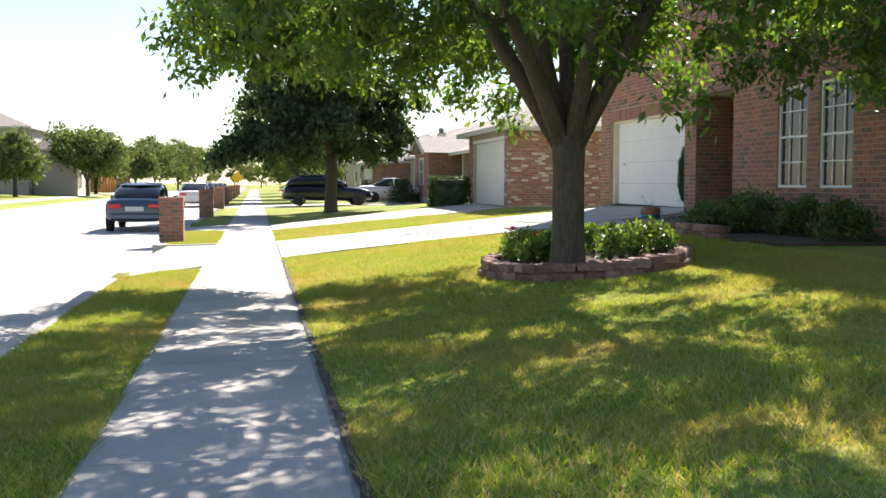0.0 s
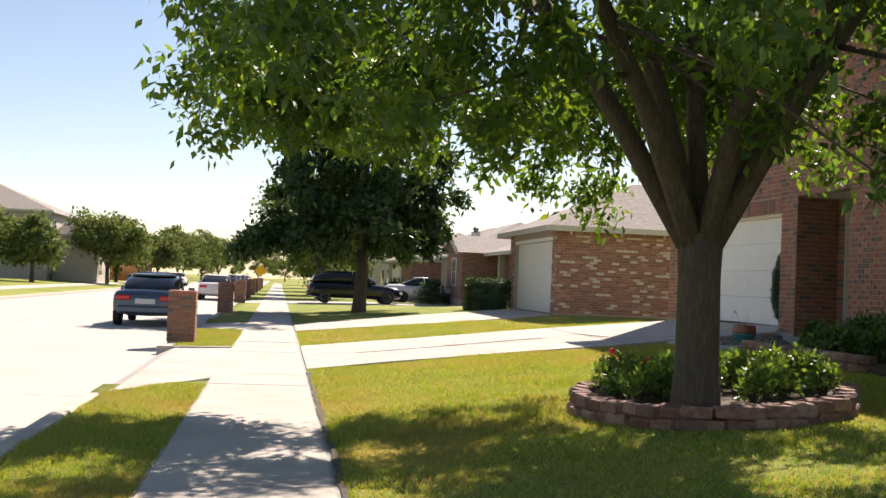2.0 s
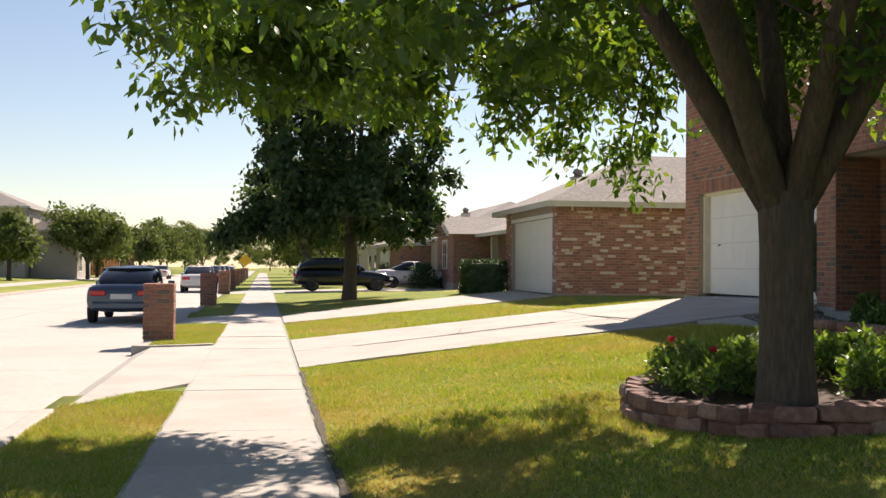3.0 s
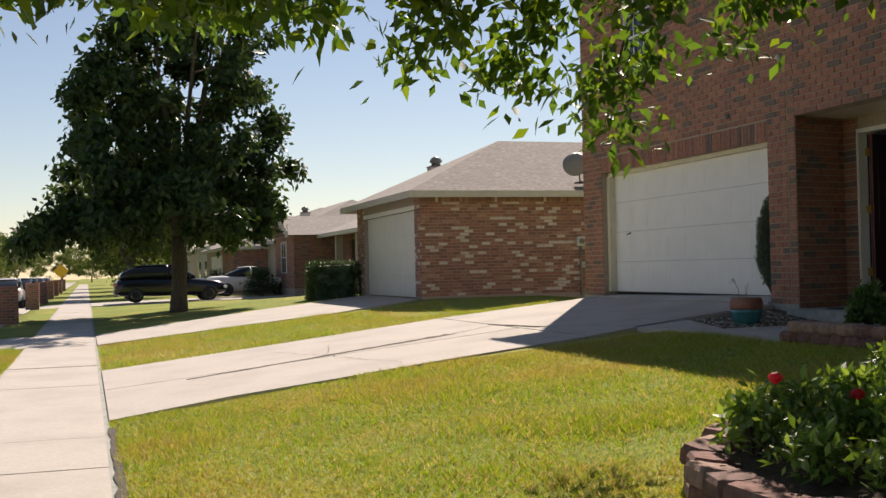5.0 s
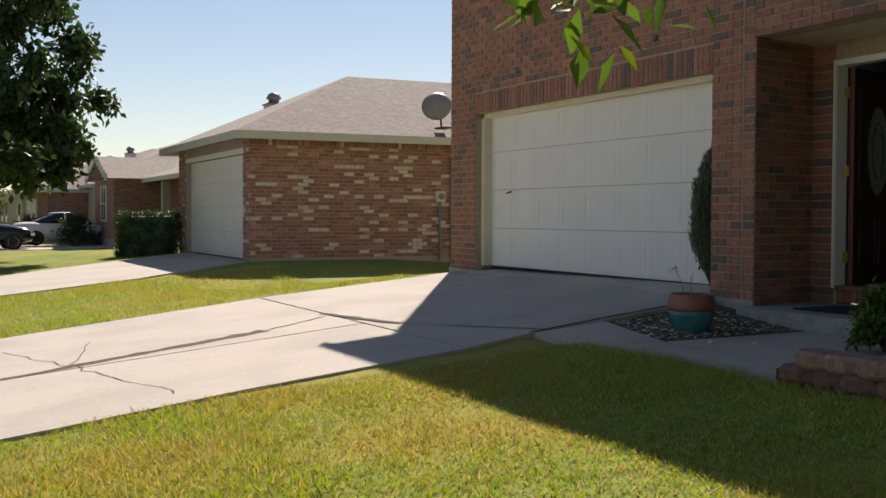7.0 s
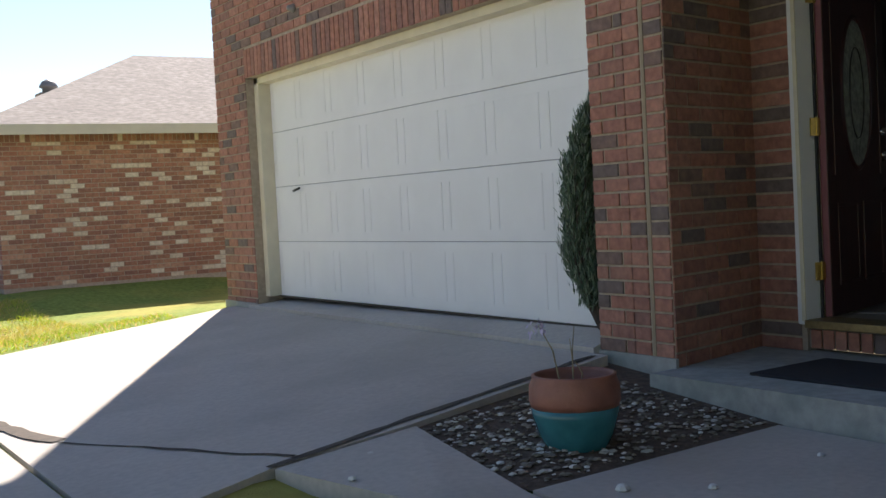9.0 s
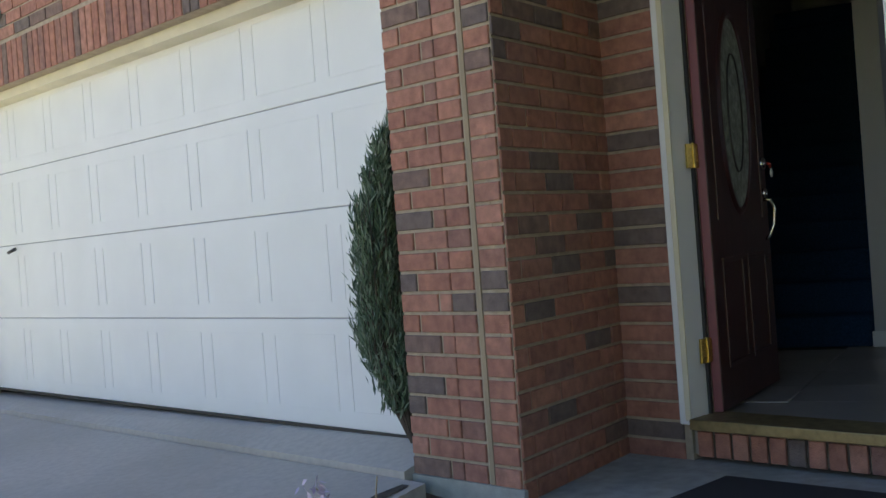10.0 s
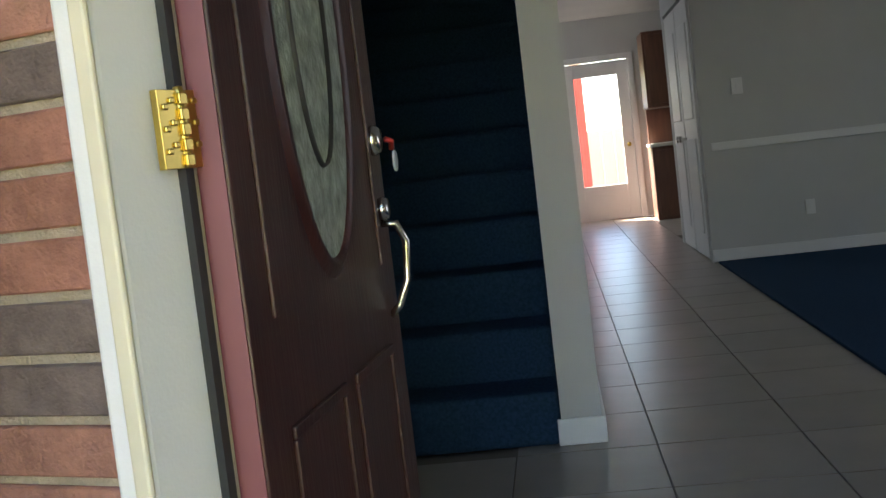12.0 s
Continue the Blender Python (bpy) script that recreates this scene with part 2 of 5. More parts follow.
def tube_data(path, radii, n=10, vs=None, fs=None):
    vs = [] if vs is None else vs
    fs = [] if fs is None else fs
    base = len(vs)
    for i, p in enumerate(path):
        d = (Vector(path[min(i + 1, len(path) - 1)]) - Vector(path[max(i - 1, 0)])).normalized()
        side = d.cross(Vector((0.3, 1, 0.12))).normalized()
        up = side.cross(d)
        for k in range(n):
            a = 2 * math.pi * k / n
            vs.append(Vector(p) + (side * math.cos(a) + up * math.sin(a)) * radii[i])
    for i in range(len(path) - 1):
        for k in range(n):
            q = (k + 1) % n
            fs.append((base + i * n + k, base + i * n + q, base + (i + 1) * n + q, base + (i + 1) * n + k))
    fs.append(tuple(base + k for k in reversed(range(n))))
    fs.append(tuple(base + (len(path) - 1) * n + k for k in range(n)))
    return vs, fs


def tube(name, path, r, m, parent=None, n=8, label=""):
    vs, fs = tube_data(path, r if isinstance(r, (list, tuple)) else [r] * len(path), n)
    return mesh(name, vs, fs, m, parent, label, True)


def prism(name, outline, z0, z1, m, parent=None, label="", kind=""):
    """A slab: a polygon in plan; z0 and z1 are heights or functions of x and y."""
    f0 = z0 if callable(z0) else (lambda x, y: z0)
    f1 = z1 if callable(z1) else (lambda x, y: z1)
    n = len(outline)
    vs = [(x, y, f0(x, y)) for x, y in outline] + [(x, y, f1(x, y)) for x, y in outline]
    fs = [tuple(reversed(range(n))), tuple(range(n, 2 * n))] + [(i, (i + 1) % n, n + (i + 1) % n, n + i) for i in range(n)]
    return mesh(name, vs, fs, m, parent, label, kind=kind)


BH, BL, JT = 0.068, 0.222, 0.013     # brick height, length, joint


def brick_mesh(l, h, proud, m, key={}):
    k = (round(l, 3), round(h, 3), round(proud, 3), m.name)
    if k not in key:
        b = 0.003
        vs = [(0, 0, 0), (l, 0, 0), (l, 0, h), (0, 0, h), (0, -proud + b, 0), (l, -proud + b, 0), (l, -proud + b, h), (0, -proud + b, h),
              (b, -proud, b), (l - b, -proud, b), (l - b, -proud, h - b), (b, -proud, h - b)]
        fs = [(0, 1, 5, 4), (1, 2, 6, 5), (2, 3, 7, 6), (3, 0, 4, 7), (4, 5, 9, 8), (5, 6, 10, 9), (6, 7, 11, 10), (7, 4, 8, 11), (8, 9, 10, 11)]
        me = bpy.data.meshes.new("brick")
        me.from_pydata(vs, [], fs)
        me.materials.append(m)
        key[k] = me
    return key[k]


def courses(width, height, start=0.0, soldier=False, holes=()):
    """Rectangles (u, v, length, height) of a running bond, clear of the holes (u0, u1, v0, v1)."""
    out = []
    if soldier:
        u = 0.0
        while u < width - 0.02:
            out.append((u, 0, min(BH, width - u), height - JT))
            u += BH + JT
        return out
    v, row = 0.0, 0
    while v < height - 0.02:
        h = min(BH, height - v)
        u = -(BL + JT) * (0.5 if row % 2 else 1.0) + start
        while u < width - 0.01:
            a, b = max(u, 0), min(u + BL, width)
            spans = [(a, b)]
            for h0, h1, w0, w1 in holes:
                if v + h > w0 + 0.01 and v < w1 - 0.01:
                    spans = [(p, q) for s, t in spans for p, q in ((s, min(t, h0)), (max(s, h1), t)) if q - p > 0.02]
            out += [(p, v, q - p, h) for p, q in spans if q - p > 0.02]
            u += BL + JT
        v += BH + JT
        row += 1
    return out


PIECES = []      # bricks to be laid as single objects, last


def lay(parent, origin, turn, rects, m, mi, singles=0, near=None):
    """Bricks on a wall face: local x runs along the wall, local -y is the way it faces. singles: how many of them, nearest to near=(u, v), are objects of their own."""
    base = Matrix.Translation(origin) @ pose(0, 0, 0, 0, 0, turn)
    rng = random.Random(len(rects))
    if near:
        rects = sorted(rects, key=lambda r: (r[0] - near[0]) ** 2 + (r[1] - near[1]) ** 2)
    for r in rects[:singles]:
        PIECES.append((parent, base, r, 0.007 + 0.003 * rng.random(), m))
    vs, fs = [], []
    for u, v, l, h in rects[singles:]:
        p = 0.007 + 0.003 * rng.random()
        k = len(vs)
        for x, y, z in ((u, 0, v), (u + l, 0, v), (u + l, 0, v + h), (u, 0, v + h), (u, -p, v), (u + l, -p, v), (u + l, -p, v + h), (u, -p, v + h)):
            vs.append(base @ Vector((x, y, z)))
        fs += [(k, k + 1, k + 5, k + 4), (k + 1, k + 2, k + 6, k + 5), (k + 2, k + 3, k + 7, k + 6), (k + 3, k, k + 4, k + 7), (k + 4, k + 5, k + 6, k + 7)]
    if vs:
        ob = mesh("brickwork", vs, fs, mi, None, kind="stuff")
        ob.parent = parent
        ob.matrix_parent_inverse = parent.matrix_world.inverted()
        return ob


def leaf_cloud(name, centres, count, size, m, parent, seed, spread=0.35, droop=0.5, wide=0.21, kind=""):
    """Many small pointed leaves round the given twig ends (numpy array n x 3)."""
    rng = np.random.default_rng(seed)
    c = centres[rng.integers(0, len(centres), count)]
    off = rng.normal(0, 1, (count, 3)) * spread * np.array([1, 1, 0.7])
    p = c + off
    d = rng.normal(0, 1, (count, 3))
    d[:, 2] -= droop * 1.5
    d /= np.linalg.norm(d, axis=1)[:, None]
    up = rng.normal(0, 1, (count, 3)) + np.array([0, 0, 1.2])
    s = np.cross(d, up)
    s /= np.linalg.norm(s, axis=1)[:, None] + 1e-9
    nrm = np.cross(s, d)
    L = size * rng.uniform(0.6, 1.3, (count, 1))
    W = L * wide
    a = p
    b = p + d * L * 0.45 + s * W + nrm * L * 0.06
    e = p + d * L
    g = p + d * L * 0.45 - s * W + nrm * L * 0.06
    v = np.stack([a, b, e, g], 1).reshape(-1, 3)
    me = bpy.data.meshes.new(name)
    me.vertices.add(len(v))
    me.vertices.foreach_set("co", v.ravel())
    idx = (np.arange(count)[:, None] * 4 + np.array([0, 1, 2, 0, 2, 3])).ravel()
    me.loops.add(len(idx))
    me.loops.foreach_set("vertex_index", idx)
    me.polygons.add(count * 2)
    me.polygons.foreach_set("loop_start", np.arange(count * 2) * 3)
    me.polygons.foreach_set("loop_total", np.full(count * 2, 3))
    me.materials.append(m)
    me.update(calc_edges=True)
    ob = new(name, me)
    ob.parent = parent
    return tagged(ob, kind=kind)


def tree(place, height, trunk_r, trunk_h, crown_r, crown_z0, leaves, size, m, seed, label, group="", limbs=6, spread=0.38, twigs=240, fork=None, bunches=False, sprays=(), wide=0.24):
    """A tree: trunk with limbs in one mesh, crown of leaves in another. place is the foot."""
    rng = random.Random(seed)
    t = thing("tree", place, label, "tree", group)
    vs, fs = [], []
    lean = Vector((rng.uniform(-0.04, 0.04), rng.uniform(-0.04, 0.04), 1))
    top = lean * trunk_h
    tube_data([Vector((0, 0, -0.15)), Vector((0, 0, 0.05)), lean * trunk_h * 0.3, lean * trunk_h * 0.75, top], [trunk_r * 1.5, trunk_r * 1.2, trunk_r, trunk_r * 0.97, trunk_r * 1.05], 14, vs, fs)
    ends = []
    zc = (crown_z0 + height) / 2
    hz = (height - crown_z0) / 2
    dirs = fork or [(2 * math.pi * i / limbs + rng.uniform(-0.3, 0.3), rng.uniform(0.35, 0.9)) for i in range(limbs)]
    for az, out in dirs:
        tip = Vector((math.cos(az) * crown_r * out, math.sin(az) * crown_r * out, zc + hz * rng.uniform(0.1, 0.75) * (1.2 - out * 0.5)))
        mid = top + (tip - top) * 0.4 + Vector((0, 0, 0.12 * height * out * 0.5))
        pts = [top - lean * 0.25, top + (mid - top) * 0.45, mid, mid + (tip - mid) * 0.55, tip]
        tube_data(pts, [trunk_r * 0.6, trunk_r * 0.46, trunk_r * 0.3, trunk_r * 0.16, trunk_r * 0.05], 8, vs, fs)
        for q in range(6):
            s = rng.uniform(0.25, 0.95)
            o = top + (tip - top) * s
            o = pts[1] + (pts[2] - pts[1]) * (s - 0.25) / 0.3 if s < 0.55 else pts[2] + (pts[4] - pts[2]) * (s - 0.55) / 0.45
            w = Vector((rng.gauss(0, 1), rng.gauss(0, 1), rng.gauss(0.2, 0.5))).normalized() * crown_r * rng.uniform(0.3, 0.55)
            tube_data([o, o + w * 0.5 + Vector((0, 0, 0.15)), o + w], [trunk_r * 0.16, trunk_r * 0.1, trunk_r * 0.03], 5, vs, fs)
            ends.append(o + w)
    foot = Vector(place)
    for x, y, z in sprays:
        tip = Vector((x, y, z)) - foot
        o = tip + Vector((-tip.x, -tip.y, 0)).normalized() * rng.uniform(0.8, 1.3) + Vector((0, 0, rng.uniform(0.8, 1.3)))
        path = [o, o.lerp(tip, 0.4) + Vector((0, 0, 0.22)), o.lerp(tip, 0.75) + Vector((0, 0, 0.16)), tip]
        tube_data(path, [0.022, 0.014, 0.009, 0.003], 5, vs, fs)
        for q in range(6):
            s = 0.4 + 0.6 * q / 5
            c = o.lerp(tip, s) + Vector((rng.gauss(0, 0.1), rng.gauss(0, 0.1), 0.12 + rng.gauss(0, 0.07)))
            ends.append(c)
    mesh("trunk", vs, fs, M["bark"], t, smooth=True)
    pts = list(ends)
    while bunches and len(pts) < twigs:
        a, q = rng.uniform(0, 6.28), math.sqrt(rng.random())
        lump = 0.85 + 0.35 * noise.noise(Vector((math.cos(a) * 1.6, math.sin(a) * 1.6, seed)))
        r = crown_r * q * lump
        low = crown_z0 + 0.5 * noise.noise(Vector((math.cos(a) * r * 0.6, math.sin(a) * r * 0.6, seed * 2.0))) + (0.9 * max(0, 1 - r / 1.4)) + 0.1
        high = crown_z0 + (height - crown_z0) * math.sqrt(max(0.02, 1 - q * q))
        k = rng.random() ** 1.35
        p = Vector((math.cos(a) * r, math.sin(a) * r, low + max(0.3, high - low) * k))
        for _ in range(2):
            pts.append(p + Vector((rng.gauss(0, 0.13), rng.gauss(0, 0.13), rng.gauss(0, 0.16))))
    while len(pts) < twigs:
        v = Vector((rng.gauss(0, 1), rng.gauss(0, 1), rng.gauss(0, 1))).normalized()
        k = rng.uniform(0.45, 1.0) ** 0.5
        lump = 0.82 + 0.3 * noise.noise(v * 1.7 + Vector((seed, 0, 0)))
        z = v.z * hz * k * lump
        if v.z < 0:
            z = max(z, -hz * (0.75 + 0.25 * rng.random()))
        pts.append(Vector((v.x * crown_r * k * lump, v.y * crown_r * k * lump, zc + z)))
    leaf_cloud("crown", np.array([tuple(p) for p in pts]), leaves, size, m, t, seed, spread, wide=wide)
    return t


# ---- plan ----
HX, OPEN0, OPEN1, CORNER, PORCH = 8.47, 25.55, 30.45, 31.2, 24.96     # front wall, garage opening, far corner, porch side of the pillar
GZ, SLOPE = 0.73, 0.087                                                # ground at the garage, rise of the lawn
NX, NY, NZ, NEND = 8.0, 39.87, 0.55, 46.2                              # next house: front wall, near corner, ground, far side of its garage
KERB, WALK0, WALK1 = -2.45, -1.2, 0.03
OPP = -12.0
DX, DOOR0, DOOR1, FZ = 9.35, 23.90, 24.80, 0.88                        # front door wall, door opening, floor level


def ease(a, b, v):
    s = min(max((v - a) / (b - a), 0), 1)
    return s * s * (3 - 2 * s)


def ground_z(x, y):
    s = SLOPE + (0.067 - SLOPE) * ease(31, 39, y) - 0.045 * ease(49, 63, y)
    if x > 0:
        z = s * min(x, 8.4) - 0.24 * ease(4.0, 7.0, x) * ease(31.3, 33.5, y) * (1 - ease(-2.4, -0.5, y - 34.8 - 0.5 * x))
        return min(z, 0.55) if 16 < y < 25.08 and x > 6.0 else z
    if x > OPP - 0.2:
        return -0.32 if KERB - 0.02 > x > OPP + 0.02 else 0.0
    return 0.05 * min(OPP - x, 6)


# ---- ground ----
xs = sorted(set([-400, -200, -100, -60, -40, -30, -24, -20, -16, OPP - 1, OPP - 0.06, OPP + 0.04, -9, -6, -4, KERB - 0.04, KERB + 0.01, -1.8, WALK0, WALK1, 60, 120, 250, 400] + [0.4 + 0.4 * i for i in range(22)] + [9.5 + 2 * i for i in range(12)]))
ys = sorted(set([-300, -120, -60, -30, -20, 70, 90, 120, 160, 220, 300, 420, 600] + [-12 + 0.8 * i for i in range(100)]))


def lawn_z(x, y):
    z = ground_z(x, y) - 0.012
    if 6.25 < x and 22 < y < 25.1:
        z -= 0.06
    if x > 8.3 and 16 < y < 31:
        z -= 0.35
    if KERB < x < WALK0 and (21.0 < y < 27.6 or 35.2 < y < 39.8 or 63 < y < 69):
        z -= 0.2
    if 0.1 < x < 8.3 or KERB + 0.1 < x < WALK0 - 0.05:
        z += 0.02 * noise.noise(Vector((x * 0.9, y * 0.9, 0)))
    return z


verts = [(x, y, lawn_z(x, y)) for y in ys for x in xs]
nxs = len(xs)
faces = [(j * nxs + i, j * nxs + i + 1, (j + 1) * nxs + i + 1, (j + 1) * nxs + i) for j in range(len(ys) - 1) for i in range(nxs - 1)
         if not (8.8 < xs[i] < 26 and 14 < ys[j] and ys[j + 1] < 32)]
structure(mesh("ground", verts, faces, M["grass"], smooth=True))

road = structure(new("road"))
y = -20.0
while y < 300:
    step = 4.5 if y < 90 else 30
    for a, b in ((OPP, -7.25), (-7.23, KERB - 0.02)):
        prism("road_slab", [(a + 0.01, y), (b - 0.01, y), (b - 0.01, y + step - 0.015), (a + 0.01, y + step - 0.015)], -0.32, -0.13, M["road"], road)
    y += step
structure(box("road_bed", (OPP, -20, -0.31), (KERB - 0.03, 300, -0.142), M["joint"]))


def kerb(side, spans):
    k = structure(new("kerb"))
    for a, b in spans:
        bm = bmesh.new()
        lo = (KERB - 0.03, a, -0.3) if side > 0 else (OPP - 0.15, a, -0.3)
        hi = (KERB + 0.15, b, 0.012) if side > 0 else (OPP + 0.03, b, 0.012)
        add_box(bm, lo, hi, 0.025)
        part("kerb_stone", bm, M["concrete"], k)


DRIVE_A, DRIVE_B = 23.45, 29.2
NDRIVE_A, NDRIVE_B = 34.8, 38.4
kerb(1, [(-20, 12), (12.02, 19.6), (27.6, 34.2), (41.5, 48), (56, 62), (70, 120), (120, 300)])
prism("kerb_return", [(-2.52, 27.42), (-2.3, 27.36), (-1.8, 27.5), (-1.23, 27.78), (-1.23, 27.95), (-1.8, 27.66), (-2.28, 27.53), (-2.38, 27.7), (-2.5, 27.7)], -0.3, 0.035, M["concrete"], structure(new("kerb")))
kerb(-1, [(-20, 20), (20.02, 60), (60.02, 120), (120, 300)])

# sidewalk slabs
pavement = structure(new("pavement"))
y = -18.0
rs = random.Random(4)
while y < 200:
    step = 1.5 if y < 60 else 6
    dz = rs.uniform(-0.004, 0.004)
    prism("paving_slab", [(WALK0, y), (WALK1, y), (WALK1, y + step - 0.007), (WALK0, y + step - 0.007)], -0.1, 0.012 + dz, M["concrete"], pavement)
    y += step
structure(box("walk_joint", (WALK0 - 0.03, -18, -0.09), (WALK1 + 0.045, 200, 0.004), M["found"]))
pavement2 = structure(new("pavement"))
for i in range(24):
    prism("paving_slab", [(OPP - 3.4, -10 + i * 6), (OPP - 2.2, -10 + i * 6), (OPP - 2.2, -4.02 + i * 6), (OPP - 3.4, -4.02 + i * 6)], 0.02, lambda x, y: ground_z(x, y) + 0.02, M["concrete"], pavement2)

# own driveway, in slabs that meet at dark joints, with a flare to the street
up = lambda h: (lambda x, y: ground_z(x, y) + h)
drive = structure(new("driveway"))
jy = 27.35
slabs = [
    [(WALK1 + 0.05, DRIVE_A), (1.2, 23.95), (2.4, 24.2), (3.6, 24.5), (5.45, 24.8), (5.45, jy - 0.4), (WALK1 + 0.05, jy - 1.15)],
    [(WALK1 + 0.05, jy - 1.12), (5.45, jy - 0.36), (5.45, 30.5), (2.4, 29.5), (WALK1 + 0.05, 28.9)],
    [(5.48, 24.81), (6.3, 25.09), (6.95, 25.14), (8.40, 25.42), (8.40, 30.9), (5.48, 30.51)],
]
for s in slabs:
    prism("drive_slab", s, up(-0.12), up(0.015), M["concrete"], drive)
prism("drive_slab", [(8.41, OPEN0 + 0.002), (8.66, OPEN0 + 0.002), (9.3, OPEN0 - 0.1), (9.3, OPEN1 + 0.1), (8.41, OPEN1 + 0.1)], 0.5, lambda x, y: GZ + (0.045 if x < 8.5 else 0.12), M["concrete"], drive, "garage apron strip of grey concrete")
# ramp to the street
ra = [(KERB, 19.5), (KERB + 0.25, 19.9), (-1.75, 20.75), (WALK0 - 0.01, 21.8), (WALK0 - 0.01, 27.77), (-1.75, 27.5), (KERB + 0.25, 27.4), (KERB, 27.4)]
prism("drive_slab", ra, -0.3, lambda x, y: 0.008 if x > KERB + 0.2 else -0.10, M["concrete"], drive)
ndrive = structure(new("driveway"))
prism("drive_slab", [(WALK1 + 0.05, 34.8), (5.2, 37.3), (NX, NY + 0.3), (NX, NEND - 0.4), (4.4, 43.0), (WALK1 + 0.05, 38.6)], up(-0.12), up(0.02), M["concrete"], ndrive)
prism("drive_slab", [(KERB, 34.4), (WALK0 - 0.01, 35.0), (WALK0 - 0.01, 39.0), (KERB, 41.4)], -0.3, lambda x, y: 0.008 if x > KERB + 0.2 else -0.10, M["concrete"], ndrive)
prism("drive_slab", [(WALK1 + 0.05, 63), (9, 63), (9, 69), (WALK1 + 0.05, 69)], up(-0.12), up(0.02), M["concrete"], ndrive)
prism("drive_slab", [(KERB, 62.4), (WALK0, 63.0), (WALK0, 69.0), (KERB, 69.6)], -0.3, lambda x, y: 0.008 if x > KERB + 0.2 else -0.10, M["concrete"], ndrive)


def crack(name, pts, w, m, lift=0.019):
    vs, fs = [], []
    for i, (x, y, k) in enumerate(pts):
        d = Vector((pts[min(i + 1, len(pts) - 1)][0] - pts[max(i - 1, 0)][0], pts[min(i + 1, len(pts) - 1)][1] - pts[max(i - 1, 0)][1], 0)).normalized()
        s = Vector((-d.y, d.x, 0)) * w * k
        for q in (-1, 1):
            vs.append((x + s.x * q, y + s.y * q, ground_z(x, y) + lift))
    fs = [(2 * i, 2 * i + 1, 2 * i + 3, 2 * i + 2) for i in range(len(pts) - 1)]
    return structure(mesh(name, vs, fs, m, kind="stuff"))


def wander(a, b, n, amp, seed, w0=1.0, w1=1.0):
    r = random.Random(seed)
    out = []
    for i in range(n + 1):
        s = i / n
        out.append((a[0] + (b[0] - a[0]) * s + r.uniform(-amp, amp), a[1] + (b[1] - a[1]) * s + r.uniform(-amp, amp), (w0 + (w1 - w0) * s) * r.uniform(0.6, 1.3)))
    return out


# cracks as dark strips; the widest also take in the shadow along them
crack("drive_crack", wander((1.0, 26.1), (4.6, 27.35), 26, 0.02, 1, 0.6, 1.5), 0.055, M["joint"])
crack("drive_crack", wander((4.6, 27.35), (5.46, 27.9), 6, 0.02, 2, 0.7, 0.4), 0.02, M["joint"])
crack("drive_crack", wander((5.46, 28.1), (5.7, 26.6), 10, 0.02, 3, 1.3, 0.9), 0.055, M["joint"])
crack("drive_crack", wander((2.75, 26.75), (2.3, 28.3), 8, 0.03, 4, 0.4, 0.3), 0.014, M["joint"])
crack("drive_crack", wander((2.75, 26.75), (3.2, 24.7), 12, 0.04, 5, 0.5, 0.3), 0.014, M["joint"])
crack("drive_crack", wander((3.1, 28.2), (2.75, 26.75), 8, 0.03, 6, 0.3, 0.4), 0.012, M["joint"])
crack("drive_crack", wander((5.7, 26.6), (6.35, 25.15), 10, 0.02, 7, 0.6, 0.8), 0.02, M["joint"])
crack("drive_edge", wander((WALK1 + 0.06, 5), (WALK1 + 0.06, 23), 90, 0.01, 8), 0.03, M["joint"], 0.006)
crack("drive_edge", wander((6.2, 25.08), (8.35, 25.48), 16, 0.008, 9), 0.028, M["joint"], 0.02)

# patio slabs and porch
porch = structure(new("porch"))
prism("porch_slab", [(8.26, 22.6), (8.26, 24.94), (8.47, 24.95), (DX + 0.1, 25.2), (DX + 0.1, 22.6)], 0.3, GZ - 0.02, M["found"], porch)
patio = structure(new("patio"))
prism("patio_slab", [(6.45, 22.3), (6.42, 24.0), (6.22, 25.05), (6.95, 25.10), (6.75, 23.98), (6.6, 22.2)], up(-0.1), up(0.012), M["concrete"], patio)
prism("patio_slab", [(6.62, 22.2), (6.77, 23.98), (8.24, 24.1), (8.24, 22.5)], up(-0.1), up(0.016), M["concrete"], patio)
bed = structure(mesh("gravel_bed", [(6.8, 24.0, 0.553), (8.45, 24.1, 0.565), (8.45, 25.56, 0.70), (6.3, 25.12, 0.553)], [(0, 1, 2), (0, 2, 3)], M["soil"]))


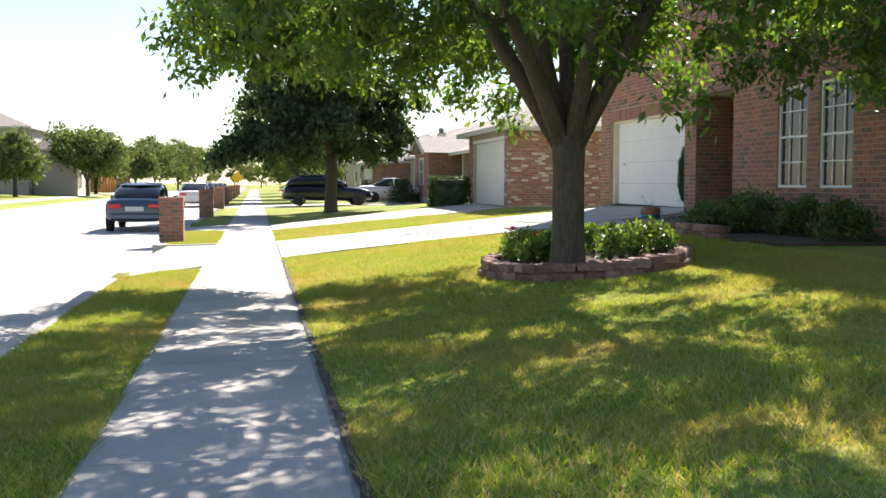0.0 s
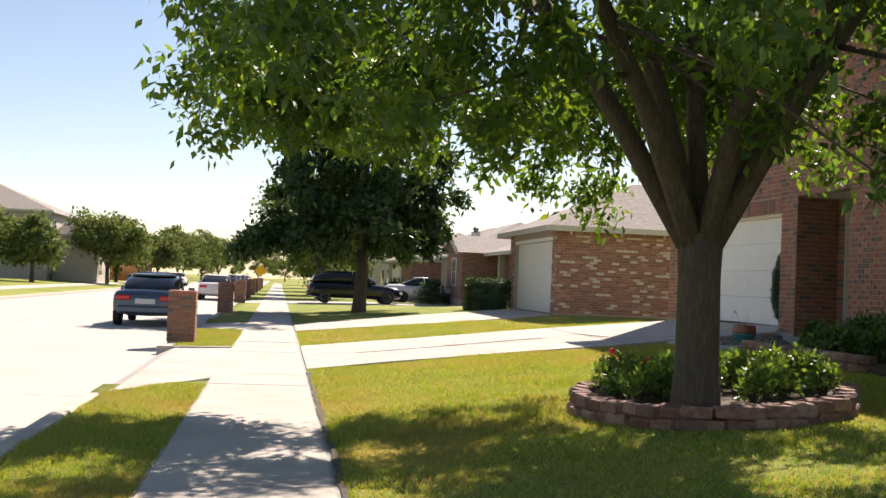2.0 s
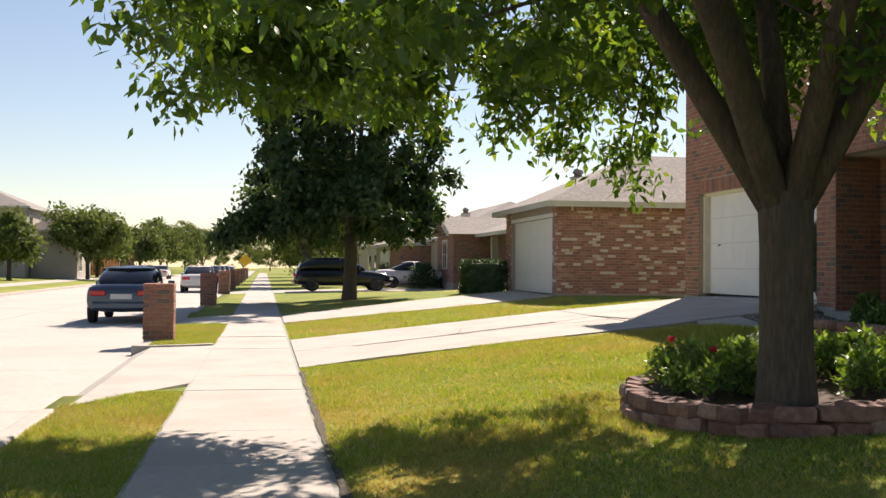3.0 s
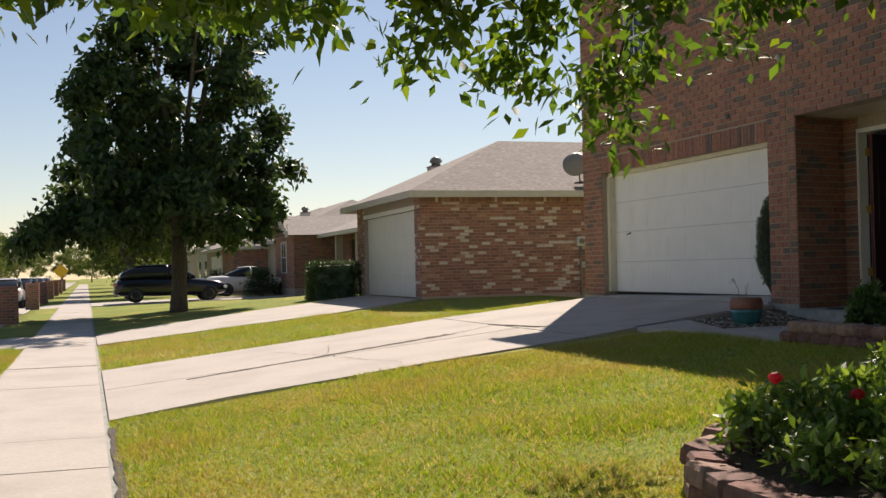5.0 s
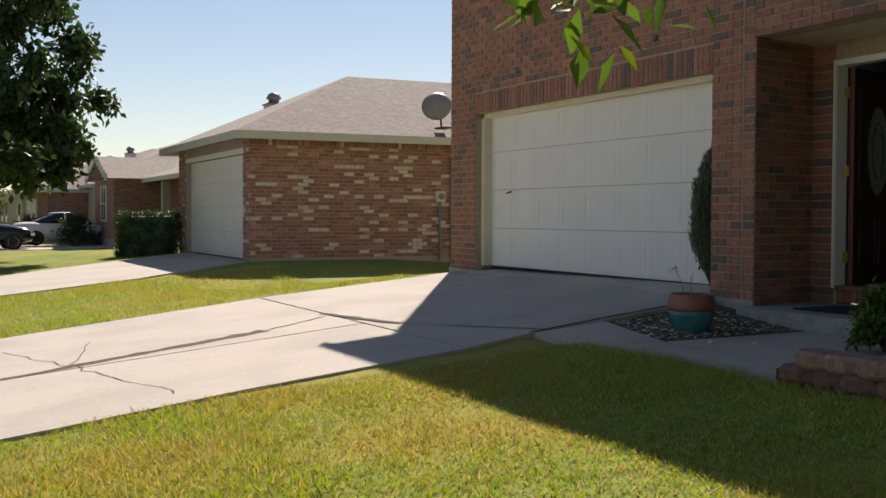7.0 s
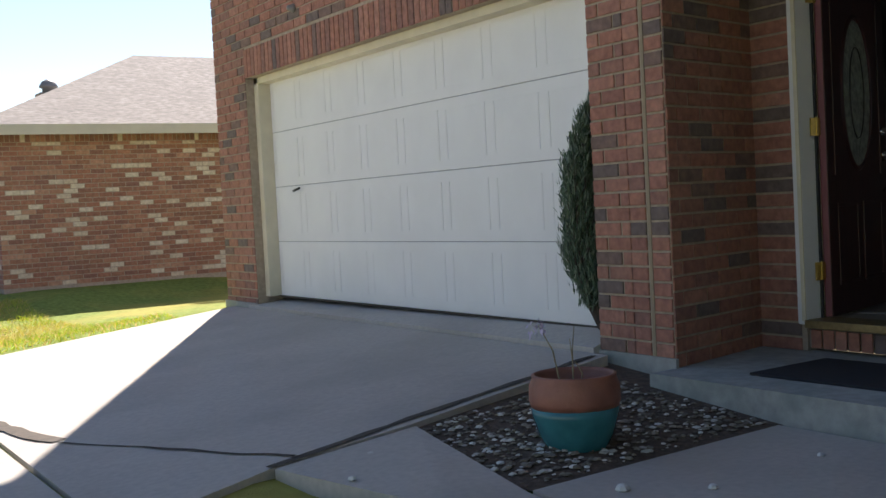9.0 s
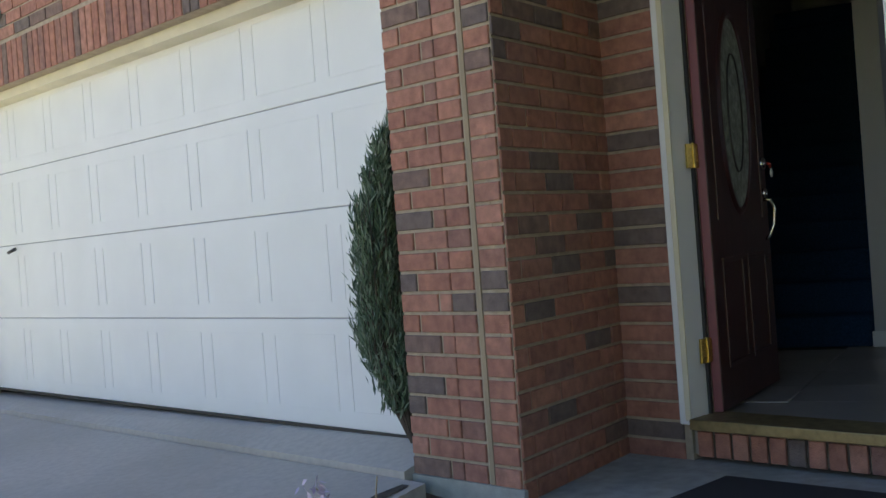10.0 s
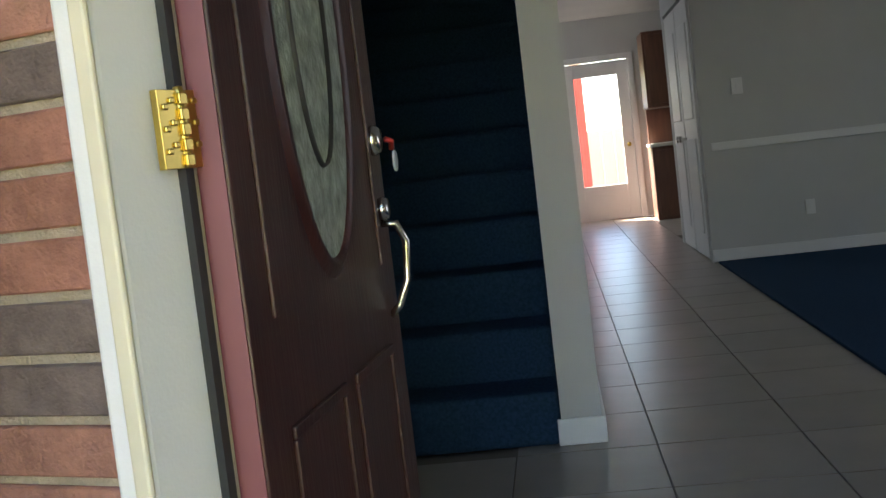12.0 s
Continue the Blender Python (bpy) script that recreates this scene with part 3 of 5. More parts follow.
def scatter_stones(name, poly, count, size, m, seed, z):
    r = random.Random(seed)
    vs, fs = [], []
    (xa, ya), (xb, yb) = (min(p[0] for p in poly), min(p[1] for p in poly)), (max(p[0] for p in poly), max(p[1] for p in poly))

    def inside(x, y):
        c = False
        for i in range(len(poly)):
            (x1, y1), (x2, y2) = poly[i], poly[i - 1]
            if (y1 > y) != (y2 > y) and x < (x2 - x1) * (y - y1) / (y2 - y1) + x1:
                c = not c
        return c
    n = 0
    while n < count:
        x, y = r.uniform(xa, xb), r.uniform(ya, yb)
        if not inside(x, y):
            continue
        n += 1
        s = size * r.uniform(0.4, 1.5)
        k = len(vs)
        a = r.uniform(0, 6.28)
        rx, ry, rz = s * r.uniform(0.7, 1.2), s * r.uniform(0.6, 1), s * r.uniform(0.35, 0.6)
        zz = z(x, y)
        for u, v, w in ((1, 0, 0), (0, 1, 0), (-1, 0, 0), (0, -1, 0), (0.1, 0.1, 1), (0.6, 0.6, 0.6), (-0.6, 0.5, 0.7), (-0.5, -0.6, 0.6), (0.6, -0.6, 0.5)):
            vs.append((x + (u * math.cos(a) - v * math.sin(a)) * rx, y + (u * math.sin(a) + v * math.cos(a)) * ry, zz + w * rz))
        for q in ((0, 5, 8), (0, 1, 5), (1, 6, 5), (1, 2, 6), (2, 7, 6), (2, 3, 7), (3, 8, 7), (3, 0, 8), (4, 8, 5), (4, 5, 6), (4, 6, 7), (4, 7, 8)):
            fs.append(tuple(k + i for i in q))
    return tagged(mesh(name, vs, fs, m, kind="stuff"), "pale and brown gravel stones on soil", "gravel")




def bed_z(x, y):
    a, c = Vector((6.8, 24.0, 0.553)), Vector((8.45, 25.56, 0.70))
    side = (c.x - a.x) * (y - a.y) - (c.y - a.y) * (x - a.x)
    b = Vector((6.3, 25.12, 0.553)) if side > 0 else Vector((8.45, 24.1, 0.565))
    n = (b - a).cross(c - a)
    return a.z - (n.x * (x - a.x) + n.y * (y - a.y)) / n.z + 0.004


scatter_stones("gravel", [(6.9, 24.05), (8.22, 24.15), (8.22, 25.3), (6.6, 25.05)], 1250, 0.0165, M["gravel"], 3, bed_z)


# ---- own house ----
def wall_with_openings(name, x0, x1, y0, y1, z0, z1, holes, m, parent):
    """Wall along y, thick from x0 to x1, with rectangular openings (y0, y1, z0, z1)."""
    cuts = sorted({y0, y1} | {h[0] for h in holes} | {h[1] for h in holes})
    bm = bmesh.new()
    for a, b in zip(cuts, cuts[1:]):
        hs = sorted([(h[2], h[3]) for h in holes if h[0] <= a and h[1] >= b])
        z = z0
        for p, q in hs:
            if p > z + 1e-4:
                add_box(bm, (x0, a, z), (x1, b, p))
            z = q
        if z < z1 - 1e-4:
            add_box(bm, (x0, a, z), (x1, b, z1))
    bmesh.ops.remove_doubles(bm, verts=bm.verts, dist=1e-5)
    return part(name, bm, m, parent)


def window(name, x, y0, y1, z0, z1, rows, cols, group="house windows", lab="white sash window with dark panes in a brick wall"):
    w = new(name)
    w.matrix_world = pose(x, (y0 + y1) / 2, z0)
    tagged(w, kind="structure")
    h, wd = z1 - z0, y1 - y0
    bm = bmesh.new()
    t = 0.045
    add_box(bm, (-0.03, -wd / 2, 0), (0.05, wd / 2, t), 0.006)
    add_box(bm, (-0.03, -wd / 2, h - t), (0.05, wd / 2, h), 0.006)
    add_box(bm, (-0.03, -wd / 2, t), (0.05, -wd / 2 + t, h - t), 0.006)
    add_box(bm, (-0.03, wd / 2 - t, t), (0.05, wd / 2, h - t), 0.006)
    part("window_frame", bm, M["white"], w, "white window frame")
    bm = bmesh.new()
    for i in range(1, cols):
        yy = -wd / 2 + wd * i / cols
        add_box(bm, (-0.015, yy - 0.01, t), (0.0, yy + 0.01, h - t))
    for j in range(1, rows):
        zz = h * j / rows
        g = 0.02 if j == rows // 2 else 0.01
        add_box(bm, (-0.018, -wd / 2 + t, zz - g), (0.003, wd / 2 - t, zz + g))
    part("glazing_bars", bm, M["white"], w, "white glazing bars")
    bm = bmesh.new()
    add_box(bm, (0.01, -wd / 2 + t, t), (0.016, wd / 2 - t, h - t))
    part("pane", bm, M["glass"], w, "dark reflecting glass")
    return w


PSK = 0.20     # how far the porch wall runs askew
house = tagged(new("house"), "two-storey red brick house with white garage door and open front door", "house")
TOP = 6.55
win = [(20.36, 21.40, 1.30, 3.0), (18.96, 19.98, 1.30, 3.0)]
hx1 = HX + 0.25
garage_hole = (OPEN0, OPEN1, 0.0, GZ + 2.17)
up_win = (28.6, 29.6, 4.3, 5.8)
wall_with_openings("wall", HX, hx1, PORCH + 0.062, CORNER, 0.2, TOP, [garage_hole, up_win], M["mortar"], house)
wall_with_openings("wall", HX, hx1, 14.0, 23.16, 0.2, TOP, win + [(22.46, 22.461, 0.2, 0.3)], M["mortar"], house)
box("wall", (HX, 23.16, 3.15), (hx1, PORCH, TOP), M["mortar"], house)
prism("wall", [(HX + 0.002, PORCH), (DX, PORCH + PSK), (DX, PORCH + 0.5), (hx1, PORCH + 0.3), (HX + 0.002, PORCH + 0.1)], 0.2, TOP, M["mortar"], house)
box("wall", (hx1, 23.0, 0.2), (DX, 23.16, TOP), M["mortar"], house)
wall_with_openings("wall", DX, DX + 0.2, 23.0, PORCH + 0.5, 0.2, TOP, [(DOOR0 - 0.03, DOOR1 + 0.03, 0.2, FZ + 2.08)], M["mortar"], house)
box("wall", (hx1, CORNER - 0.25, 0.2), (20, CORNER, TOP), M["mortar"], house)
box("wall", (hx1, 14.0, 0.2), (22.5, 14.25, TOP), M["mortar"], house)
box("porch_ceiling", (hx1 - 0.05, 23.16, 3.15), (DX + 0.02, PORCH + 0.3, 3.25), M["cream"], house)
box("foundation", (HX - 0.02, PORCH - 0.02, 0.3), (HX, OPEN0, GZ + 0.03), M["found"], house, "stained grey concrete foundation")
box("foundation", (HX - 0.03, OPEN1, 0.3), (HX - 0.002, CORNER + 0.01, GZ + 0.06), M["found"], house)
# hipped roof
bm = bmesh.new()
e = 0.4
pts = [bm.verts.new(p) for p in ((HX - e, 14 - e, TOP), (22.9, 14 - e, TOP), (22.9, CORNER + e, TOP), (HX - e, CORNER + e, TOP), (15.5, 20.5, TOP + 3), (15.5, 24.6, TOP + 3))]
for q in ((0, 1, 4), (1, 2, 5, 4), (2, 3, 5), (3, 0, 4, 5), (3, 2, 1, 0)):
    bm.faces.new([pts[i] for i in q])
part("roof", bm, M["roof"], house, "brown shingle hipped roof")
box("fascia", (HX - e - 0.03, 14 - e, TOP - 0.16), (HX - e, CORNER + e, TOP + 0.02), M["cream"], house)

turnW = -90     # faces towards the street
# brickwork: garage front above and beside the opening
h1 = courses(CORNER - PORCH, TOP - GZ - 0.03, 0.0, holes=[(CORNER - OPEN1, CORNER - OPEN0, 0.0, 2.14 + 0.24), (CORNER - 29.6, CORNER - 28.6, 4.3 - GZ - 0.03, 5.8 - GZ - 0.03), (CORNER - PORCH - 0.30, CORNER - PORCH + 0.01, 0.0, 2.75)])
lay(house, (HX, CORNER, GZ + 0.03), turnW, h1, M["brick"], M["bricki"], 300, near=(CORNER - OPEN0 + 0.2, 1.0))
lay(house, (HX, OPEN1, GZ + 2.17), turnW, courses(OPEN1 - OPEN0, 0.275, soldier=True), M["brick"], M["bricki"], 63)
# pillar: corner column and a narrow column, with a sealed joint between them
col = []
v, row = 0.0, 0
while v < 2.72:
    col += [(0.0, v, 0.105, BH)] if row % 2 else [(0.0, v, 0.105, BH)]
    col += [(0.14, v, 0.15, BH)]
    v += BH + JT
    row += 1
lay(house, (HX, PORCH + 0.30, GZ + 0.03), turnW, [(0.005, r[1], 0.12, BH) if r[0] == 0 else (0.165, r[1], 0.13, BH) for r in col], M["brick"], M["bricki"], 72)
box("sealant_joint", (HX - 0.006, PORCH + 0.14, GZ), (HX - 0.0005, PORCH + 0.16, GZ + 2.75), M["caulk"], house, "tan sealant joint")
# porch side of the pillar, looking away from the garage
lay(house, (HX, PORCH, GZ - 0.02), math.degrees(math.atan2(PSK, DX - HX)), courses(math.hypot(DX - HX, PSK), 3.0, 0.1), M["brick"], M["bricki"], 160, near=(0.4, 1.2))
# strip beside the door, and the other side of it
strip_w = PORCH + PSK - DOOR1 - 0.075
lay(house, (DX, PORCH + PSK - 0.01, GZ - 0.02), turnW, [(0, i * (BH + JT), strip_w, BH) for i in range(30)], M["brick"], M["bricki"], 30)
lay(house, (DX, DOOR0 - 0.06, GZ - 0.02), turnW, courses(DOOR0 - 0.06 - 23.16, 2.85), M["brick"], M["bricki"], 60, near=(0.3, 1.2))
lay(house, (DX, DOOR1, GZ + 0.0), turnW, courses(DOOR1 - DOOR0, FZ - GZ - 0.035, soldier=True), M["brick"], M["bricki"], 20)
# street side south of the porch
h2 = courses(23.16 - 14.0, TOP - 0.5, 0.0, holes=[(23.16 - b, 23.16 - a, c - 0.5, d - 0.5) for a, b, c, d in win])
lay(house, (HX, 23.16, 0.5), turnW, h2, M["brick"], M["bricki"], 0)
h3 = courses(PORCH - 23.16, TOP - 3.15, 0.0)
lay(house, (HX, PORCH, 3.15), turnW, h3, M["brick"], M["bricki"], 0)
for i, (a, b, c, d) in enumerate(win):
    window("window_%d" % (i + 1), HX + 0.06, a, b, c, d, 4, 3)
window("window_3", HX + 0.06, up_win[0], up_win[1], up_win[2], up_win[3], 4, 3)
box("window_backing", (HX + 0.5, 14.3, 0.9), (HX + 0.55, 22.9, 6.3), M["wallp"], house)

DOOR_Z = GZ + 0.12
# garage door of four sections with pressed panels
gd = tagged(new("garage_door"), kind="structure")
gx = HX + 0.20
gd.matrix_world = pose(gx, (OPEN0 + OPEN1) / 2, DOOR_Z)
W, SH = OPEN1 - OPEN0 - 0.18, 0.51
for s in range(4):
    bm = bmesh.new()
    add_box(bm, (0, -W / 2, s * SH + 0.003), (0.04, W / 2, (s + 1) * SH - 0.003), 0.004)
    for i in range(8):
        pw = W / 8
        y0 = -W / 2 + i * pw
        for a, b, c, d in ((y0 + 0.05, y0 + pw - 0.05, 0.075, 0.083), (y0 + 0.05, y0 + pw - 0.05, SH - 0.083, SH - 0.075), (y0 + 0.05, y0 + 0.058, 0.083, SH - 0.083), (y0 + pw - 0.058, y0 + pw - 0.05, 0.083, SH - 0.083)):
            add_box(bm, (-0.0025, a, s * SH + c), (0.001, b, s * SH + d))
    part("door_section", bm, M["white"], gd, "white pressed steel door section")
bm = bmesh.new()
for s in (1, 2, 3):
    add_box(bm, (0.006, -W / 2, s * SH - 0.004), (0.03, W / 2, s * SH + 0.004))
part("section_joint", bm, M["doorjoint"], gd)
hd = tube("door_handle", [(-0.05, W / 2 - 0.62, 0.99), (-0.05, W / 2 - 0.50, 0.97)], 0.012, M["iron"], gd, 6, "small black handle")
bm = bmesh.new()
for a, b in ((-W / 2 - 0.09, -W / 2), (W / 2, W / 2 + 0.09)):
    add_box(bm, (-0.12, a, 0), (0.03, b, 2.05), 0.004)
add_box(bm, (-0.12, -W / 2 - 0.09, 4 * SH - 0.05), (0.03, W / 2 + 0.09, 2.05), 0.004)
part("door_frame", bm, M["cream"], gd, "cream painted frame")
box("garage_back", (gx + 0.3, OPEN0 - 0.1, 0.3), (gx + 0.35, OPEN1 + 0.1, 3.2), M["iron"], house)
structure(box("threshold_gap", (gx - 0.02, OPEN0, GZ + 0.112), (gx + 0.02, OPEN1, GZ + 0.1235), M["joint"]))

# small lamp sockets on the wall over the garage
for yy, zz in ((OPEN1 - 1.15, GZ + 2.62), (OPEN1 - 4.0, GZ + 2.62)):
    s = thing("wall_fitting", (HX - 0.01, yy, zz), "small weathered metal wall fitting on red brick", "light fitting", "fittings over the garage")
    lathe("socket", [(0.035, 0), (0.04, 0.01), (0.03, 0.03), (0.02, 0.06), (0.0, 0.062)], M["dishm"], s, turn=Euler((0, radians(-90), 0)).to_matrix(), n=12)


# ---- front door and what shows behind it ----
door = tagged(new("door_1"), kind="structure")
door.matrix_world = pose(DX, DOOR1, FZ)
bm = bmesh.new()
wo = DOOR1 - DOOR0
add_box(bm, (-0.04, 0.0, -0.02), (0.1, 0.06, 2.10), 0.008)
add_box(bm, (-0.04, -wo - 0.06, -0.02), (0.1, -wo, 2.10), 0.008)
add_box(bm, (-0.04, -wo, 2.04), (0.1, 0.0, 2.10), 0.008)
part("door_frame", bm, M["white"], door, "white painted door frame")
bm = bmesh.new()
add_box(bm, (0.1, -0.006, 0), (0.2, 0.055, 2.05), 0.004)
add_box(bm, (0.1, -wo - 0.05, 0), (0.2, -wo + 0.006, 2.05), 0.004)
add_box(bm, (-0.052, -0.004, 0.0), (-0.042, 0.022, 2.05), 0.004)
part("door_stop", bm, M["cream"], door, "cream inner stop")
# dark strip put in for the shade of the gap between frame and leaf
box("weather_strip", (0.082, -0.014, 0.0), (0.098, -0.001, 2.03), M["iron"], door, "dark strip standing in for the shaded gap beside the leaf")
bm = bmesh.new()
add_box(bm, (-0.06, -wo, -0.035), (0.16, 0.0, 0.009), 0.005)
part("threshold", bm, M["brassdull"], door, "worn brass threshold")

LEAF_TURN = 105.5     # how far the leaf stands open, into the hall
leaf = new("door_leaf")
leaf.parent = door
leaf.matrix_local = pose(0.11, -0.005, 0.0, 0, 0, LEAF_TURN - 90)
# the leaf's own x runs from the hinge to the lock, y is its thickness
LW, LH, LT = 0.90, 2.03, 0.045
bm = bmesh.new()
add_box(bm, (0.004, -LT, 0.012), (LW, 0, LH), 0.004)
body = part("leaf_body", bm, M["darkdoor"], leaf, "dark mahogany door leaf")
body.name = "leaf_body"
bm = bmesh.new()
add_box(bm, (0.0, -LT + 0.004, 0.012), (0.0035, -0.004, LH))
part("leaf_edge", bm, M["dooredge"], leaf, "reddish brown door edge")


def ring(name, cx, cz, rx, rz, w, y, m, parent, label="", n=40):
    vs, fs = [], []
    for i in range(n):
        a = 2 * math.pi * i / n
        for s, yy in ((1 + w / rx, y + 0.008), (1 + w / rx * 0.6, y), (1 + w / rx * 0.3, y - 0.004), (1.0, y + 0.008)):
            vs.append((cx + rx * s * math.cos(a), yy, cz + (rz + (s - 1) * rx) * math.sin(a)))
    for i in range(n):
        for j in range(3):
            k = (i + 1) % n
            fs.append((i * 4 + j, k * 4 + j, k * 4 + j + 1, i * 4 + j + 1))
    return mesh(name, vs, fs, m, parent, label, True)


n = 40
vs = [(LW / 2 + 0.20 * math.cos(2 * math.pi * i / n), -LT - 0.002, 1.27 + 0.42 * math.sin(2 * math.pi * i / n)) for i in range(n)]
mesh("pane", vs, [tuple(range(n))], M["frosted"], leaf, "oval pane of patterned frosted glass")
ring("pane_rim", LW / 2, 1.27, 0.20, 0.42, 0.035, -LT - 0.008, M["darkdoor"], leaf)
ring("pane_lead", LW / 2, 1.27, 0.10, 0.26, 0.008, -LT - 0.006, M["iron"], leaf)
bm = bmesh.new()
for a, b in ((0.12, 0.42), (0.49, 0.79)):
    for lo, hi in (((a, 0.18), (b, 0.20)), ((a, 0.62), (b, 0.64)), ((a, 0.20), (a + 0.02, 0.62)), ((b - 0.02, 0.20), (b, 0.62))):
        add_box(bm, (lo[0], -LT - 0.007, lo[1]), (hi[0], -LT + 0.002, hi[1]), 0.003)
for a in (0.10, 0.78):
    add_box(bm, (a, -LT - 0.006, 0.8), (a + 0.018, -LT + 0.002, 1.85), 0.003)
part("panel_moulding", bm, M["darkdoor"], leaf)
# handle set
Y90 = Euler((radians(90), 0, 0)).to_matrix()
lathe("deadbolt", [(0.03, 0), (0.032, 0.008), (0.024, 0.02), (0.0, 0.021)], M["chrome"], leaf, (LW - 0.07, -LT, 1.05), 16, "round satin nickel deadbolt", turn=Y90)
lathe("thumb_latch", [(0.022, 0), (0.026, 0.01), (0.02, 0.02), (0.0, 0.021)], M["chrome"], leaf, (LW - 0.07, -LT, 0.91), 14, turn=Y90)
tube("door_pull", [(LW - 0.07, -LT, 0.88), (LW - 0.065, -LT - 0.03, 0.878), (LW - 0.055, -LT - 0.045, 0.84), (LW - 0.06, -LT - 0.04, 0.76), (LW - 0.07, -LT - 0.02, 0.71), (LW - 0.07, -LT, 0.69)], 0.008, M["chrome"], leaf, 8, "curved satin nickel pull handle")
lathe("inner_knob", [(0.012, 0), (0.014, 0.03), (0.03, 0.05), (0.03, 0.07), (0.0, 0.075)], M["chrome"], leaf, (LW - 0.05, 0.0, 0.88), 14, turn=Euler((radians(-90), 0, 0)).to_matrix())
key = new("key_tag")
key.parent = leaf
key.matrix_basis = pose(LW - 0.07, -LT - 0.03, 1.05)
tube("key_ring", [(0, 0, 0), (0.012, -0.01, -0.004), (0.025, -0.006, -0.02)], 0.006, M["redpaint"], key, 6, "red key loop")
lathe("tag", [(0.0, 0), (0.022, 0.001), (0.022, 0.004), (0.0, 0.005)], M["white"], key, (0.035, -0.006, -0.045), 18, "round white tag", turn=Y90)
for z in (0.27, 1.07, 1.80):
    h = new("hinge")
    h.parent = door
    h.matrix_local = pose(0.085, -0.004, z - 0.05)
    bm = bmesh.new()
    add_box(bm, (-0.045, -0.014, 0), (-0.007, -0.003, 0.1), 0.001)
    add_box(bm, (0.007, -0.014, 0), (0.034, -0.003, 0.1), 0.001)
    for k in range(5):
        add_box(bm, (-0.008, -0.02, 0.002 + k * 0.0195), (0.008, -0.004, 0.0185 + k * 0.0195), 0.002)
    for k in range(3):
        for u in (-0.034, -0.02, 0.024):
            add_box(bm, (u - 0.005, -0.018, 0.018 + k * 0.028 + (u > -0.03) * 0.008), (u + 0.005, -0.0135, 0.026 + k * 0.028 + (u > -0.03) * 0.008), 0.002)
    part("hinge_plate", bm, M["brass"], h, "polished brass hinge plate")
    lathe("hinge_pin", [(0.007, 0), (0.008, 0.002), (0.008, 0.098), (0.006, 0.104), (0, 0.105)], M["brass"], h, (0.0, -0.012, 0), 10)

# hall, turned a little against the street front
HALL_TURN = 19.5
hall = Matrix.Translation((DX + 0.2, DOOR1 + 0.1, FZ)) @ pose(0, 0, 0, 0, 0, HALL_TURN)


def inhall(ob):
    ob.matrix_world = hall @ ob.matrix_world
    return ob


def place_in_hall(parent_name, kind_structure=True):
    o = new(parent_name)
    o.matrix_world = hall
    if kind_structure:
        tagged(o, kind="structure")
    return o


floor = place_in_hall("floor")
box("subfloor", (0.4, -6.0, -0.15), (13.3, 0.56, -0.009), M["grout"], floor)
box("subfloor", (6.7, 0.56, -0.15), (13.3, 1.7, -0.009), M["grout"], floor)
ent = prism("entry_screed", [(DX + 0.02, 22.9), (DX + 0.02, 25.05), (DX + 0.9, 25.3), (DX + 0.9, 22.9)], FZ - 0.15, FZ - 0.005, M["tile"])
ent.parent = floor
ent.matrix_parent_inverse = hall.inverted()
TS = 0.46
for i in range(-1, 29):
    for j in range(5):
        wx = min((hall @ Vector((-0.25 + (i + a) * TS, -1.69 + (j + b) * TS, 0))).x for a in (0, 1) for b in (0, 1))
        if wx > DX + 0.03 and (j < 3 or i < 5) and -1.69 + (j + 1) * TS < 0.62:
            box("floor_tile", (-0.25 + i * TS, -1.69 + j * TS, -0.008), (-0.25 + (i + 1) * TS - 0.006, -1.69 + (j + 1) * TS - 0.006, 0.0), M["tile"], floor)
for i in range(6):
    for j in range(3):
        box("floor_tile", (9.6 + i * TS, -1.69 - (j + 1) * TS, -0.008), (9.6 + (i + 1) * TS - 0.006, -1.69 - j * TS - 0.006, 0.0), M["tile"], floor)
cp = place_in_hall("carpet")
box("carpet_sheet", (-0.2, -6.0, -0.007), (6.9, -1.695, 0.012), M["carpet"], cp)

inner = place_in_hall("wall_inner")
STUB = 2.14
box("wall_panel", (STUB, -0.605, 0.0), (7.0, -0.47, 2.6), M["wallp"], inner, "pale grey painted wall beside the stairs")
box("wall_panel", (-0.1, 0.57, 0.0), (6.6, 0.69, 5.2), M["wallp"], inner)
box("wall_panel", (6.6, -0.47, 0.0), (6.7, 0.57, 5.2), M["wallp"], inner)
box("wall_panel", (6.9, -6.0, 0.0), (7.02, -1.66, 2.6), M["wallp"], inner, "painted wall with white dado rail")
box("wall_panel", (0.0, -6.1, 0.0), (7.02, -6.0, 2.6), M["wallp"], inner)
box("wall_panel", (7.02, -1.78, 2.06), (8.85, -1.66, 2.6), M["wallp"], inner)
box("wall_panel", (8.7, -1.78, 0.0), (8.85, -1.66, 2.06), M["wallp"], inner)
box("wall_panel", (7.02, -2.6, 0.0), (9.5, -2.5, 2.6), M["wallp"], inner)
box("wall_panel", (9.5, -3.1, 0.0), (13.2, -3.0, 2.6), M["wallp"], inner)
box("wall_panel", (7.0, 1.6, 0.0), (13.2, 1.7, 2.6), M["wallp"], inner)
wall_b = [(-1.62, -0.78, 0.0, 2.05)]
wb = wall_with_openings("wall_panel", 12.95, 13.07, -3.0, 1.6, 0.0, 2.6, wall_b, M["wallp"], inner)
ceil = place_in_hall("ceiling")
box("ceiling_board", (-0.0, -6.0, 2.6), (13.1, -0.47, 2.7), M["wallp"], ceil)
box("ceiling_board", (6.7, -0.47, 2.6), (13.1, 1.7, 2.7), M["wallp"], ceil)
box("ceiling_board", (-0.1, -0.6, 5.2), (6.7, 0.7, 5.3), M["wallp"], ceil)
